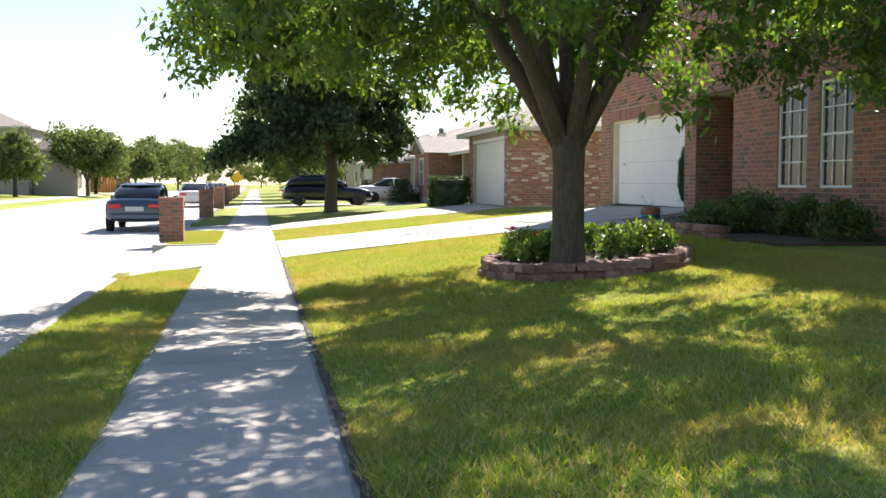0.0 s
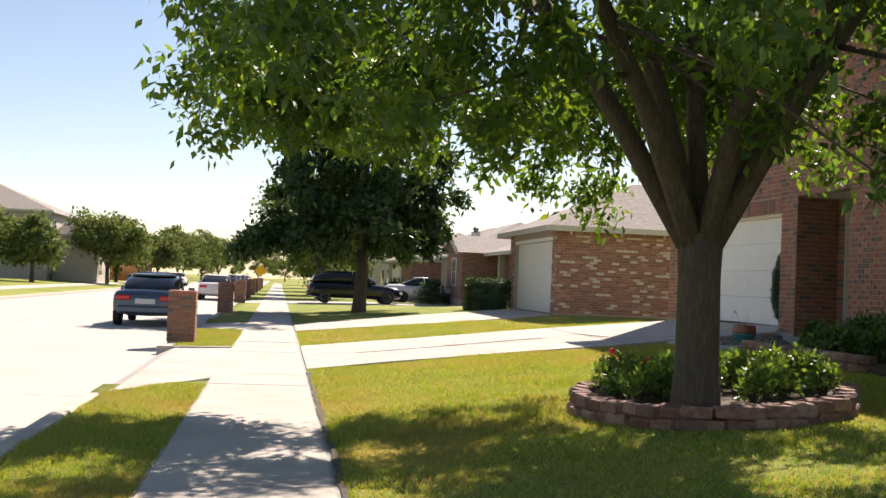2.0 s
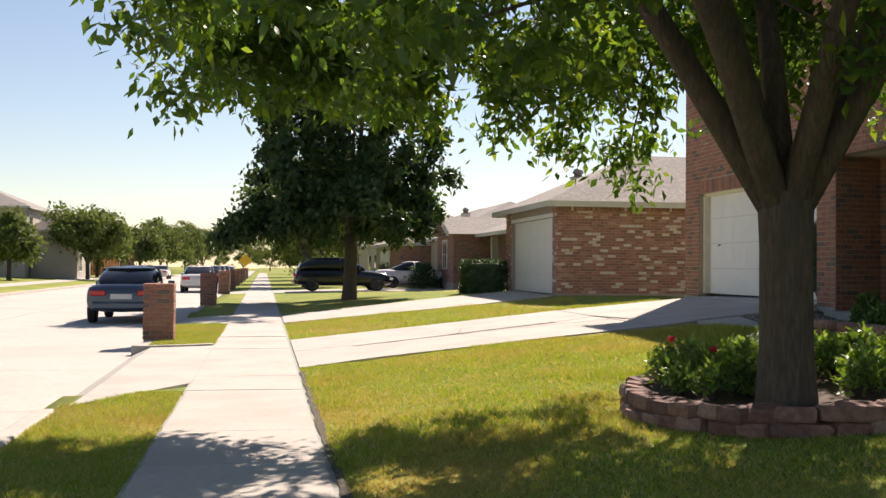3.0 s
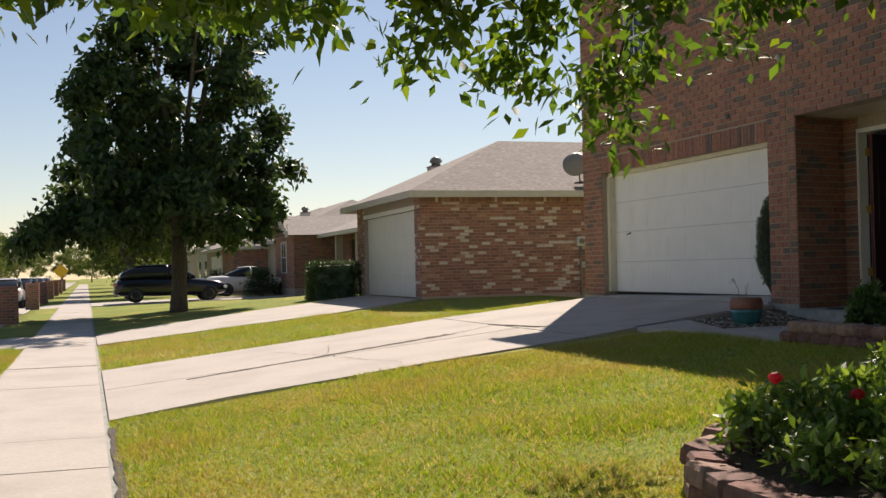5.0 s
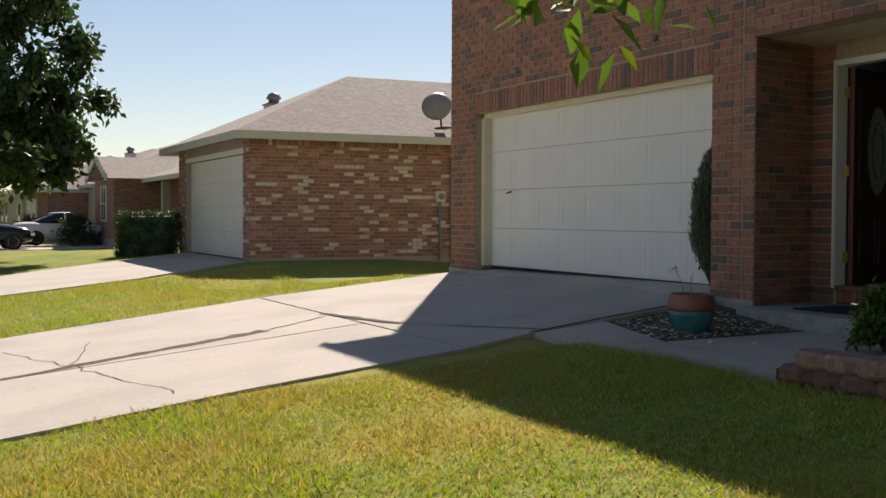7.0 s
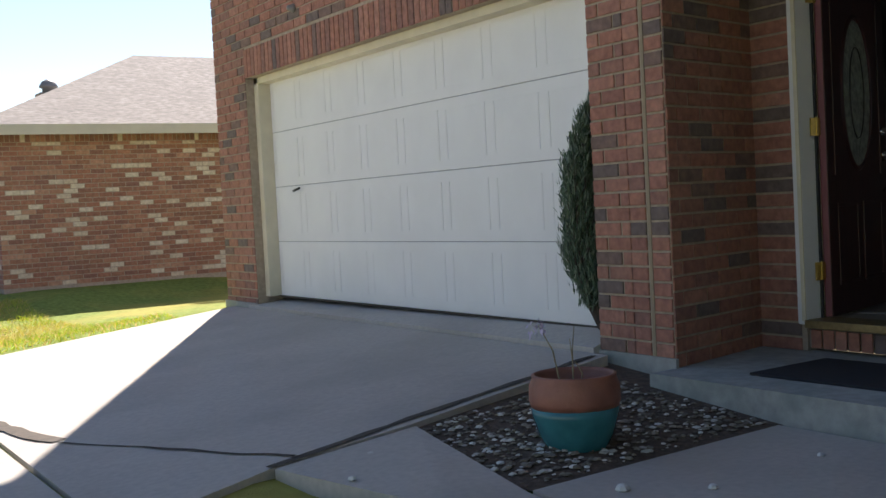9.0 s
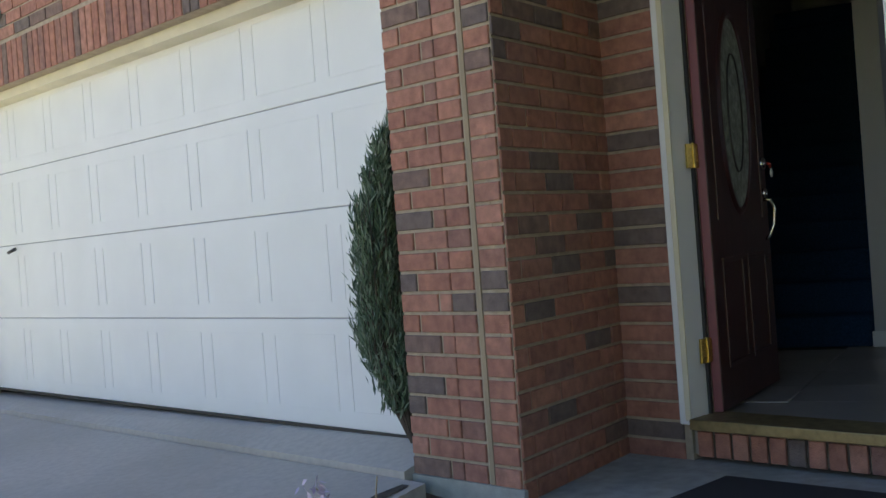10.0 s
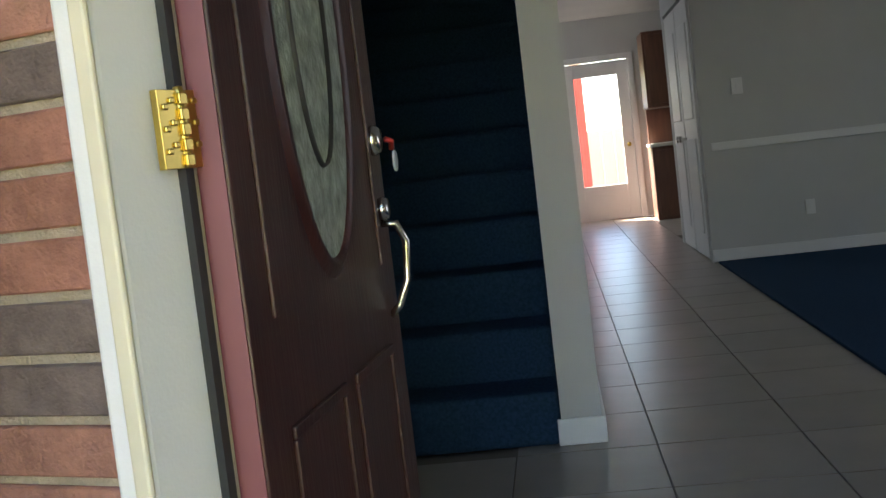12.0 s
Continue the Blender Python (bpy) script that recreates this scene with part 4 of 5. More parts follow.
box("upper_wall", (0.0, -0.6, 2.7), (6.7, -0.48, 5.2), M["wallp"], inner)
bb = place_in_hall("baseboard")
bm = bmesh.new()
add_box(bm, (STUB - 0.014, -0.619, 0), (STUB, -0.456, 0.09), 0.004)
add_box(bm, (STUB, -0.619, 0), (7.0, -0.605, 0.09), 0.004)
add_box(bm, (6.886, -6.0, 0.012), (6.9, -1.66, 0.10), 0.004)
part("board", bm, M["white"], bb)
rail = place_in_hall("trim")
bm = bmesh.new()
add_box(bm, (6.875, -6.0, 0.84), (6.9, -1.72, 0.90), 0.006)
add_box(bm, (12.93, -0.78, 0), (12.95, -0.70, 2.1), 0.004)
add_box(bm, (12.93, -1.70, 0), (12.95, -1.62, 2.1), 0.004)
add_box(bm, (12.93, -1.70, 2.05), (12.95, -0.70, 2.12), 0.004)
part("rail", bm, M["white"], rail)

stairs = place_in_hall("stairs")
for i in range(14):
    bm = bmesh.new()
    add_box(bm, (STUB + i * 0.26, -0.465, 0.0 if i == 0 else (i - 0.5) * 0.185), (STUB + i * 0.26 + 0.30, 0.565, (i + 1) * 0.185), 0.018)
    part("stair_step", bm, M["carpet"], stairs, "step covered in dark blue carpet")

closet = place_in_hall("door_2")
for x0 in (7.1, 7.9):
    bm = bmesh.new()
    add_box(bm, (x0, -1.70, 0.01), (x0 + 0.76, -1.66, 2.03), 0.006)
    for z0, z1 in ((0.2, 0.95), (1.1, 1.85)):
        add_box(bm, (x0 + 0.12, -1.664, z0), (x0 + 0.64, -1.65, z1), 0.01)
    lf = part("closet_leaf", bm, M["white"], closet, "white panelled closet door")
for x0 in (7.78, 8.0):
    lathe("door_knob", [(0.01, 0), (0.012, 0.03), (0.028, 0.045), (0.028, 0.06), (0, 0.065)], M["chrome"], closet, (x0, -1.66, 0.95), 14, turn=Euler((radians(-90), 0, 0)).to_matrix())

back = place_in_hall("door_3")
bm = bmesh.new()
for lo, hi in (((12.97, -1.62, 0.0), (13.01, -1.48, 2.04)), ((12.97, -0.92, 0.0), (13.01, -0.78, 2.04)), ((12.97, -1.48, 0.0), (13.01, -0.92, 0.45)), ((12.97, -1.48, 1.86), (13.01, -0.92, 2.04))):
    add_box(bm, lo, hi, 0.004)
part("door_panel", bm, M["white"], back, "white glazed back door")
pg = box("pane", (12.985, -1.48, 0.45), (12.995, -0.92, 1.86), M["glass"], back)
pg.data.materials[0] = mat_clear = bpy.data.materials.new("clear_glass")
mat_clear.use_nodes = True
nb = mat_clear.node_tree.nodes["Principled BSDF"]
nb.inputs["Transmission Weight"].default_value, nb.inputs["Roughness"].default_value, nb.inputs["IOR"].default_value = 1.0, 0.0, 1.02
pg.visible_shadow = False
lathe("door_knob", [(0.01, 0), (0.012, 0.03), (0.028, 0.045), (0.028, 0.06), (0, 0.065)], M["brass"], back, (12.97, -1.55, 0.95), 12, turn=Euler((0, radians(-90), 0)).to_matrix())
post = thing("patio_post", (0, 0, 0), "red painted post standing on the back patio", "post")
post.matrix_world = hall @ pose(15.0, -1.02, 0)
box("shaft", (-0.08, -0.08, -0.1), (0.08, 0.08, 2.6), M["redpaint"], post)
bfence = thing("garden_fence", (0, 0, 0), "pale weathered board fence behind the house", "fence")
bfence.matrix_world = hall @ pose(24.0, 0, -0.2)
for i in range(34):
    box("fence_board", (0, -5 + i * 0.3, -0.1), (0.02, -4.71 + i * 0.3, 1.5), M["sidingw"], bfence)

for x0, z0, z1, lab in ((11.9, 0.0, 0.88, "dark stained base cabinet on a tiled floor"), (11.9, 1.35, 2.25, "dark stained wall cabinet over the worktop")):
    c = thing("kitchen_cabinet", (0, 0, 0), lab, "cabinet")
    c.matrix_world = hall @ pose(x0, -1.74, z0)
    box("body", (0, -0.7, 0.0), (0.6 if z0 == 0 else 0.6, 0, z1 - z0), M["cabinet"], c)
    box("door", (-0.02, -0.67, 0.04), (-0.001, -0.03, z1 - z0 - 0.04), M["cabinet"], c, bevel=0.006)
splash = place_in_hall("backsplash")
box("tiled_panel", (12.45, -2.5, 0.925), (12.5, -1.76, 1.345), M["cabinet"], splash)
worktop = thing("worktop", (0, 0, 0), "pale kitchen worktop on the base cabinet", "worktop")
worktop.matrix_world = hall @ pose(11.88, -1.73, 0.88)
box("slab", (0, -0.75, 0), (0.65, 0, 0.04), M["greytrim"], worktop, bevel=0.006)
sw = thing("light_switch", (0, 0, 0), "white light switch on the painted wall", "switch")
sw.matrix_world = hall @ pose(6.895, -1.95, 1.3)
box("plate", (-0.006, -0.04, -0.06), (0.004, 0.04, 0.06), M["white"], sw, bevel=0.002)
box("rocker", (-0.011, -0.012, -0.025), (-0.005, 0.012, 0.025), M["white"], sw, bevel=0.001)
ol = thing("wall_socket", (0, 0, 0), "white wall socket below the dado rail", "socket")
ol.matrix_world = hall @ pose(6.895, -2.4, 0.35)
box("plate", (-0.006, -0.035, -0.055), (0.004, 0.035, 0.055), M["white"], ol, bevel=0.002)
# unseen cool area lamps, added to brighten the hall, front room and kitchen
for nm, p, s, en, tgt in (("room_fill_light", (3.0, -5.9, 1.6), 1.8, 2.1, (3.0, 0, 0.8)), ("kitchen_fill_light", (10.8, 1.5, 1.7), 1.4, 2.4, (10.8, -2.5, 0.6))):
    la = new(nm, bpy.data.lights.new(nm, "AREA"))
    la.data.shape, la.data.size, la.data.energy, la.data.color = "SQUARE", s, en, (0.75, 0.87, 1.0)
    la.matrix_world = look(hall @ Vector(p), hall @ Vector(tgt))

# door mat, pot, juniper
dm = thing("doormat", (8.72, 24.02, GZ - 0.02), "black rubber doormat lying on the concrete porch", "doormat", turn=2)
box("mat_sheet", (-0.18, -0.5, 0), (0.42, 0.5, 0.015), M["mat_rub"], dm, bevel=0.005)
for i, (x, y, r) in enumerate(((7.0, 23.75, 0.028), (7.25, 23.55, 0.02), (6.6, 24.9, 0.024), (6.35, 24.6, 0.018), (7.9, 23.6, 0.016), (7.6, 24.5, 0.03))):
    st = thing("loose_stone", (x, y, ground_z(x, y) + 0.014), "small pale stone lying loose on the concrete path", "stone", "loose stones on the path")
    lathe("pebble", [(r * 0.7, 0), (r, r * 0.3), (r * 0.8, r * 0.75), (r * 0.3, r)], M["sidingw"], st, n=7, smooth=False)
pot = thing("plant_pot", (7.31, 24.38, 0.55), "terracotta and teal glazed plant pot with dry stems, on gravel", "plant pot")
lathe("lower_body", [(0.11, 0.0), (0.12, 0.01), (0.16, 0.09), (0.183, 0.17), (0.187, 0.205)], M["teal"], pot, label="teal glazed lower half")
lathe("upper_body", [(0.187, 0.205), (0.194, 0.23), (0.192, 0.29), (0.178, 0.325), (0.181, 0.338), (0.168, 0.342), (0.162, 0.325), (0.162, 0.285), (0.0, 0.28)], M["terra"], pot, label="bare terracotta rim")
lathe("potting_soil", [(0.158, 0.282), (0.158, 0.288), (0.0, 0.30)], M["soil"], pot)
vs, fs = [], []
for a, b, h in ((0.02, 0.03, 0.20), (-0.07, 0.0, 0.28), (0.06, 0.08, 0.24), (-0.03, -0.08, 0.13)):
    tube_data([(a, b, 0.28), (a * 1.5, b * 1.4, 0.28 + h * 0.6), (a * 2.2 - 0.02, b * 1.5, 0.28 + h)], [0.004, 0.003, 0.002], 5, vs, fs)
mesh("dry_stem", vs, fs, M["stem"], pot, "dry brown stems")
leaf_cloud("pale_petals", np.array([(-0.17, 0.0, 0.56)]), 24, 0.035, M["lilac"], pot, 5, 0.025, kind="stuff")

jn = thing("juniper_bush", (HX + 0.07, OPEN0 + 0.09, GZ + 0.03), "slender grey-green upright juniper against the garage opening", "bush")
vs, fs, ends = [], [], []
rj = random.Random(9)
for i in range(64):
    a, k = rj.uniform(0.2, 2.94), rj.random() ** 0.5
    h = 1.50 - 0.62 * k * rj.uniform(0.6, 1.1)
    out = 0.30 * k
    side = (-0.5 * math.cos(a) * out, math.sin(a) * out)
    low, mid, tip = (0.0, 0.0, 0.1), (side[0] * 0.8, side[1] * 0.85, h * 0.5), (side[0] * 0.9, side[1] * (0.95 - 0.3 * (h / 1.5)), h)
    tube_data([low, mid, tip], [0.007, 0.005, 0.0015], 4, vs, fs)
    for q in range(46):
        t = 0.12 + 0.88 * q / 45
        p, r = (low, mid) if t < 0.5 else (mid, tip)
        u = t * 2 if t < 0.5 else t * 2 - 1
        w = 0.024 * (1.2 - t)
        ends.append([p[j] + (r[j] - p[j]) * u + rj.gauss(0, w) * (j < 2) for j in range(3)])
mesh("stem", vs, fs, M["bark"], jn)
ends = np.array([e for e in ends if e[2] > 0.22 + 0.9 * max(0, e[1] - 0.04)])
ends[:, 1] = np.maximum(ends[:, 1], -0.05)
ends[:, 0] = np.clip(ends[:, 0], -0.24, 0.09)
leaf_cloud("foliage", ends, 9500, 0.058, M["juniper"], jn, 7, 0.012, droop=-1.9, wide=0.085)


# ---- the street ----
def hip_roof(parent, x0, y0, x1, y1, z, rise, over=0.35, inset=None, m=None, label="grey-brown shingle hipped roof"):
    """Hipped roof with raised courses of shingles and a fascia board."""
    a, b, c, d = x0 - over, y0 - over, x1 + over, y1 + over
    w = min(c - a, d - b) / 2
    along_y = (d - b) >= (c - a)
    r0, r1 = ((((a + c) / 2, b + w), ((a + c) / 2, d - w)) if along_y else ((a + w, (b + d) / 2), (c - w, (b + d) / 2)))
    corners = [Vector((a, b, z)), Vector((c, b, z)), Vector((c, d, z)), Vector((a, d, z))]
    R0, R1 = Vector((*r0, z + rise)), Vector((*r1, z + rise))
    ends = [(R0, R0), (R0, R1), (R1, R1), (R1, R0)] if along_y else [(R0, R1), (R1, R1), (R1, R0), (R0, R0)]
    vs, fs = [], []
    n = 1
    for i in range(4):
        p, q = corners[i], corners[(i + 1) % 4]
        e0, e1 = ends[i]
        nrm = (q - p).cross(e0 - p).normalized()
        for j in range(n):
            s, t = j / n, (j + 1) / n
            k = len(vs)
            vs += [p.lerp(e0, s) + nrm * 0.006, q.lerp(e1, s) + nrm * 0.006, q.lerp(e1, t), p.lerp(e0, t), p.lerp(e0, s), q.lerp(e1, s)]
            fs += [(k, k + 1, k + 2, k + 3), (k + 4, k + 5, k + 1, k)]
    k = len(vs)
    vs += corners
    fs.append((k + 3, k + 2, k + 1, k))
    bm = bmesh.new()
    bv = [bm.verts.new(v) for v in vs]
    for f in fs:
        if len({tuple(round(c, 4) for c in vs[i]) for i in f}) > 2:
            try:
                bm.faces.new([bv[i] for i in f])
            except ValueError:
                pass
    bmesh.ops.remove_doubles(bm, verts=bm.verts, dist=1e-4)
    part("roof", bm, m or M["roof"], parent, label)
    bm = bmesh.new()
    for lo, hi in (((a - 0.025, b - 0.025, z - 0.16), (a, d + 0.025, z + 0.01)), ((c, b - 0.025, z - 0.16), (c + 0.025, d + 0.025, z + 0.01)), ((a, b - 0.025, z - 0.16), (c, b, z + 0.01)), ((a, d, z - 0.16), (c, d + 0.025, z + 0.01))):
        add_box(bm, lo, hi)
    part("fascia", bm, M["greytrim"], parent, "pale painted fascia board")


def chimney_flue(place):
    c = thing("chimney_flue", place, "small metal-capped chimney on a shingle roof", "chimney")
    box("stack", (-0.22, -0.22, -0.4), (0.22, 0.22, 0.45), M["greytrim"], c, bevel=0.01)
    lathe("cap", [(0.15, 0.45), (0.14, 0.58), (0.2, 0.6), (0.2, 0.63), (0.15, 0.72), (0.05, 0.78), (0, 0.785)], M["dishm"], c, n=14)
    box("cap_frame", (-0.25, -0.25, 0.43), (0.25, 0.25, 0.47), M["dishm"], c, bevel=0.01)
    return c


nb = tagged(new("neighbour_house"), "single-storey whitewashed mixed brick house with white garage door", "house")
NT = NZ + 2.72
box("wall", (NX, NY, 0.1), (NX + 12.5, NY + 0.22, NT), M["mortarn"], nb)
wall_with_openings("wall", NX, NX + 0.22, NY + 0.22, NEND + 0.5, 0.1, NT, [(NY + 0.55, NEND - 0.35, 0.1, NZ + 2.3)], M["mortarn"], nb)
box("wall", (NX + 0.22, NEND + 0.28, 0.1), (NX + 6, NEND + 0.5, NT), M["mortarn"], nb)
lay(nb, (NX, NY, NZ + 0.06), 0, courses(9.5, 2.4), M["brickn"], M["brickni"], 300, near=(1.5, 1.5))
lay(nb, (NX, NY, NZ + 2.47), 0, courses(9.5, 0.22, soldier=True), M["brickn"], M["brickni"], 0)
lay(nb, (NX, NY + 0.55, NZ + 0.06), -90, courses(0.55, 2.6), M["brickn"], M["brickni"], 60)
lay(nb, (NX, NEND + 0.5, NZ + 0.06), -90, courses(0.85, 2.6), M["brickn"], M["brickni"], 60)
hip_roof(nb, NX, NY, NX + 13, NEND + 0.6, NT, 1.75, 0.4)
box("roof_deck", (NX - 0.3, NY + 6, NT - 0.02), (NX - 0.2, NY + 6.01, NT), M["greytrim"], nb)
ngd = tagged(new("garage_door"), kind="structure")
for s in range(4):
    box("door_section", (NX + 0.12, NY + 0.56, NZ + 0.02 + s * 0.57), (NX + 0.17, NEND - 0.36, NZ + 0.587 + s * 0.57), M["white"], ngd, "white steel door section", bevel=0.004)
box("door_frame", (NX - 0.01, NY + 0.5, NZ + 2.3), (NX + 0.1, NEND - 0.3, NZ + 2.42), M["white"], ngd)
chimney_flue((10.3, 45.7, NT + 0.75))

# the two houses beyond: a gabled porch front, then a garage wing
h2o = tagged(new("far_house"), "brown brick single-storey house with gabled front and shaded porch", "house")
EB = NZ + 2.45
box("wall", (11.2, 52.0, -0.1), (20, 70.0, EB), M["mortarn"], h2o)
lay(h2o, (11.2, 70.0, NZ), -90, courses(18.0, 2.4, holes=[(8.9, 10.1, 0.0, 2.2), (11.2, 12.7, 0.6, 2.2)]), M["bricki"], M["bricki"], 0)
box("door", (11.16, 60.0, NZ), (11.2, 61.0, NZ + 2.15), M["darkdoor"], h2o, "dark front door")
hip_roof(h2o, 10.4, 52.0, 20, 70.0, EB, 1.75, 0.3)
box("wall", (9.0, 63.4, 0.1), (11.19, 68.6, EB), M["mortarn"], h2o)
lay(h2o, (9.0, 68.6, NZ), -90, courses(5.2, 2.4, holes=[(1.9, 3.3, 0.7, 2.2)]), M["bricki"], M["bricki"], 0)
lay(h2o, (9.0, 63.4, NZ), 0, courses(2.19, 2.4), M["bricki"], M["bricki"], 0)
window("window_far", 8.97, 65.3, 66.7, NZ + 0.7, NZ + 2.2, 2, 2)
vs = [(8.65, 62.95, EB), (8.65, 69.05, EB), (8.65, 66.0, EB + 1.0), (14.5, 62.95, EB), (14.5, 69.05, EB), (14.5, 66.0, EB + 1.0)]
mesh("gable_roof", vs, [(0, 3, 5, 2), (1, 2, 5, 4), (0, 1, 4, 3)], M["roof"], h2o, "shingle gable roof over the front room")
mesh("gable_wall", [(8.7, 63.1, EB), (8.7, 68.9, EB), (8.7, 66.0, EB + 0.94)], [(0, 2, 1)], M["fenced"], h2o, "dark stained boards in the gable")
bm = bmesh.new()
for sgn in (-1, 1):
    for q in range(6):
        y0 = 66 + sgn * 3.05 * (1 - q / 6)
        y1 = 66 + sgn * 3.05 * (1 - (q + 1) / 6)
        add_box(bm, (8.6, min(y0, y1), EB - 0.1 + 1.0 * q / 6), (8.66, max(y0, y1), EB + 1.0 * (q + 1) / 6))
part("verge_board", bm, M["greytrim"], h2o, "pale verge board")
for a in (61.1, 57.2):
    box("porch_post", (10.45, a - 0.16, 0.2), (10.75, a + 0.16, EB - 0.15), M["siding"], h2o, "square pale porch post")
chimney_flue((10.7, 69.4, EB + 0.9))
h3o = tagged(new("far_house"), "low brick and siding house with a white garage door", "house")
box("wall", (9.4, 70.5, -0.1), (20, 88.0, 2.95), M["siding"], h3o)
hip_roof(h3o, 9.4, 70.5, 20, 88.0, 2.95, 2.5)
box("wing_wall", (7.5, 73.6, -0.2), (9.39, 87.2, 2.75), M["mortarn"], h3o)
lay(h3o, (7.5, 78.3, 0.25), -90, courses(4.7, 2.4), M["bricki"], M["bricki"], 0)
lay(h3o, (7.5, 73.6, 0.25), 0, courses(1.89, 2.4), M["bricki"], M["bricki"], 0)
box("wing_door", (7.45, 78.6, 0.25), (7.5, 84.0, 2.35), M["white"], h3o, "white garage door")
hip_roof(h3o, 7.5, 73.6, 14.5, 87.2, 2.75, 1.9, 0.45)


def side_house(x, y, w, d, h, m, label, windows, rise=2.2, face=1):
    o = tagged(new("street_house"), label, "house")
    box("wall", (x, y, -0.1), (x + w, y + d, h), m, o)
    hip_roof(o, x, y, x + w, y + d, h, rise)
    fx = x + w if face > 0 else x
    for (a, b, c, e) in windows[:]:
        bm = bmesh.new()
        add_box(bm, (fx - 0.05, y + a, c), (fx + 0.03, y + b, e))
        part("window", bm, M["glass"], o, "dark window pane")
        bm = bmesh.new()
        for lo, hi in (((a - 0.08, c - 0.08), (b + 0.08, c)), ((a - 0.08, e), (b + 0.08, e + 0.08)), ((a - 0.08, c), (a, e)), ((b, c), (b + 0.08, e)), (((a + b) / 2 - 0.02, c), ((a + b) / 2 + 0.02, e))):
            add_box(bm, (fx - 0.02, y + lo[0], lo[1]), (fx + 0.05, y + hi[0], hi[1]))
        part("window_frame", bm, M["white"], o, "white window frame")
    return o


def near_windows(storeys, n, d):
    return [(d * (i + 0.25) / n, d * (i + 0.25) / n + 1.3, s * 2.9 + 0.9, s * 2.9 + 2.3) for s in range(storeys) for i in range(n)]


side_house(-31, 100, 12, 12, 5.9, M["siding"], "two-storey beige house with hipped roof across the road", near_windows(2, 3, 14), 2.6)
side_house(-18.9, 101.5, 3.6, 7.0, 4.1, M["siding"], "front wing of a beige house with a low hipped roof", [(0.8, 2.2, 0.8, 2.2), (4.2, 5.6, 0.8, 2.2)], 1.5)
side_house(-36, 122, 12, 12, 4.6, M["sidingw"], "pale house behind trees across the road", near_windows(1, 3, 12), 2.4)
side_house(-34, 150, 12, 13, 5.2, M["siding"], "beige house among trees far along the road", near_windows(2, 2, 13))
side_house(-40, 46, 12, 13, 5.6, M["siding"], "beige two-storey house across the road", near_windows(2, 3, 13))
side_house(9, 76, 10, 14, 3.4, M["siding"], "low house beyond trees further along the street", near_windows(1, 3, 14), 1.9, -1)
side_house(9, 96, 10, 14, 3.4, M["sidingw"], "low pale house far along the street", near_windows(1, 3, 14), 1.9, -1)
side_house(9, 118, 10, 14, 3.4, M["siding"], "low house far along the street", near_windows(1, 3, 14), 1.9, -1)

# board fence across the road, some boards orange and the others brown
bf = thing("board_fence", (-18.6, 128.0, 0.1), "board fence across the road, orange in the middle and brown beside", "fence")
for i in range(26):
    box("fence_board", (i * 0.3 - 3, 0, 0), (i * 0.3 - 2.72, 0.04, 2.6), M["fence"] if 10 <= i < 21 else M["fenced"], bf)

# satellite dish on the neighbour's side of the house
DISHX = 12.27
dish = thing("satellite_dish", (DISHX, 39.75, 3.9), "grey satellite dish on a short mast on the shingle roof edge", "satellite dish")
dish.matrix_world = pose(DISHX, 39.72, 4.0)
lathe("reflector", [(0.0, 0.09), (0.14, 0.075), (0.26, 0.04), (0.34, 0.0), (0.335, -0.012), (0.0, 0.065)], M["dishm"], dish, turn=Euler((radians(55), radians(-60), 0)).to_matrix(), n=24)
tube("mast", [(0, 0, 0), (0.1, 0.0, -0.25), (0.12, -0.02, -0.5)], 0.02, M["iron"], dish)
box("foot", (0.0, -0.3, -0.52), (0.25, 0.1, -0.48), M["iron"], dish)
meter = thing("meter_box", (NX + 4.40, NY - 0.06, NZ + 1.28), "grey electric meter box with conduit on the washed brick wall", "meter box")
box("case", (-0.11, -0.08, 0), (0.11, 0.05, 0.25), M["sidingw"], meter, bevel=0.01)
lathe("dial", [(0.07, 0), (0.07, 0.05), (0, 0.06)], M["dishm"], meter, (0, -0.08, 0.13), 14, turn=Euler((radians(90), 0, 0)).to_matrix())
tube("conduit", [(0, 0, 0), (0, 0, -1.3)], 0.025, M["dishm"], meter)
tube("conduit", [(0.3, 0, 1.0), (0.3, 0, -1.3)], 0.03, M["dishm"], meter)


# ---- mailboxes ----
def mailbox(x, y, h=1.08):
    o = thing("brick_mailbox", (x, y, 0.0), "red-brown brick mailbox pillar on the verge by the kerb", "mailbox", "mailboxes along the verge")
    w = 0.52
    box("core", (0.008, 0.008, -0.05), (w - 0.008, w - 0.008, h), M["mortar"], o)
    box("cap", (-0.01, -0.01, h), (w + 0.01, w + 0.01, h + 0.035), M["bricki"], o, "flat brick cap", bevel=0.006)
    return o


mb = mailbox(-2.52, 29.2, 0.98)
for (ox, oy, tn) in ((0, 0, 0), (0.52, 0, 90), (0.52, 0.52, 180), (0, 0.52, -90)):
    lay(mb, (-2.52 + ox, 29.2 + oy, 0.02), tn, courses(0.52, 0.96), M["brick"], M["bricki"], 40 if tn in (0, 90) else 0)
box("mail_door", (-0.014, 0.14, 0.62), (0.0, 0.38, 0.86), M["iron"], mb, "small dark metal mail door")
for yy, hh in ((46.6, 1.05), (61.5, 1.05), (72, 1.05), (83, 1.05), (95, 1.05), (108, 1.05), (122, 1.05)):
    o = mailbox(-2.5, yy, hh)
    lay(o, (-2.5, yy, 0.02), 0, courses(0.52, hh - 0.02), M["bricki"], M["bricki"], 0)
    lay(o, (-1.98, yy, 0.02), 90, courses(0.52, hh - 0.02), M["bricki"], M["bricki"], 0)


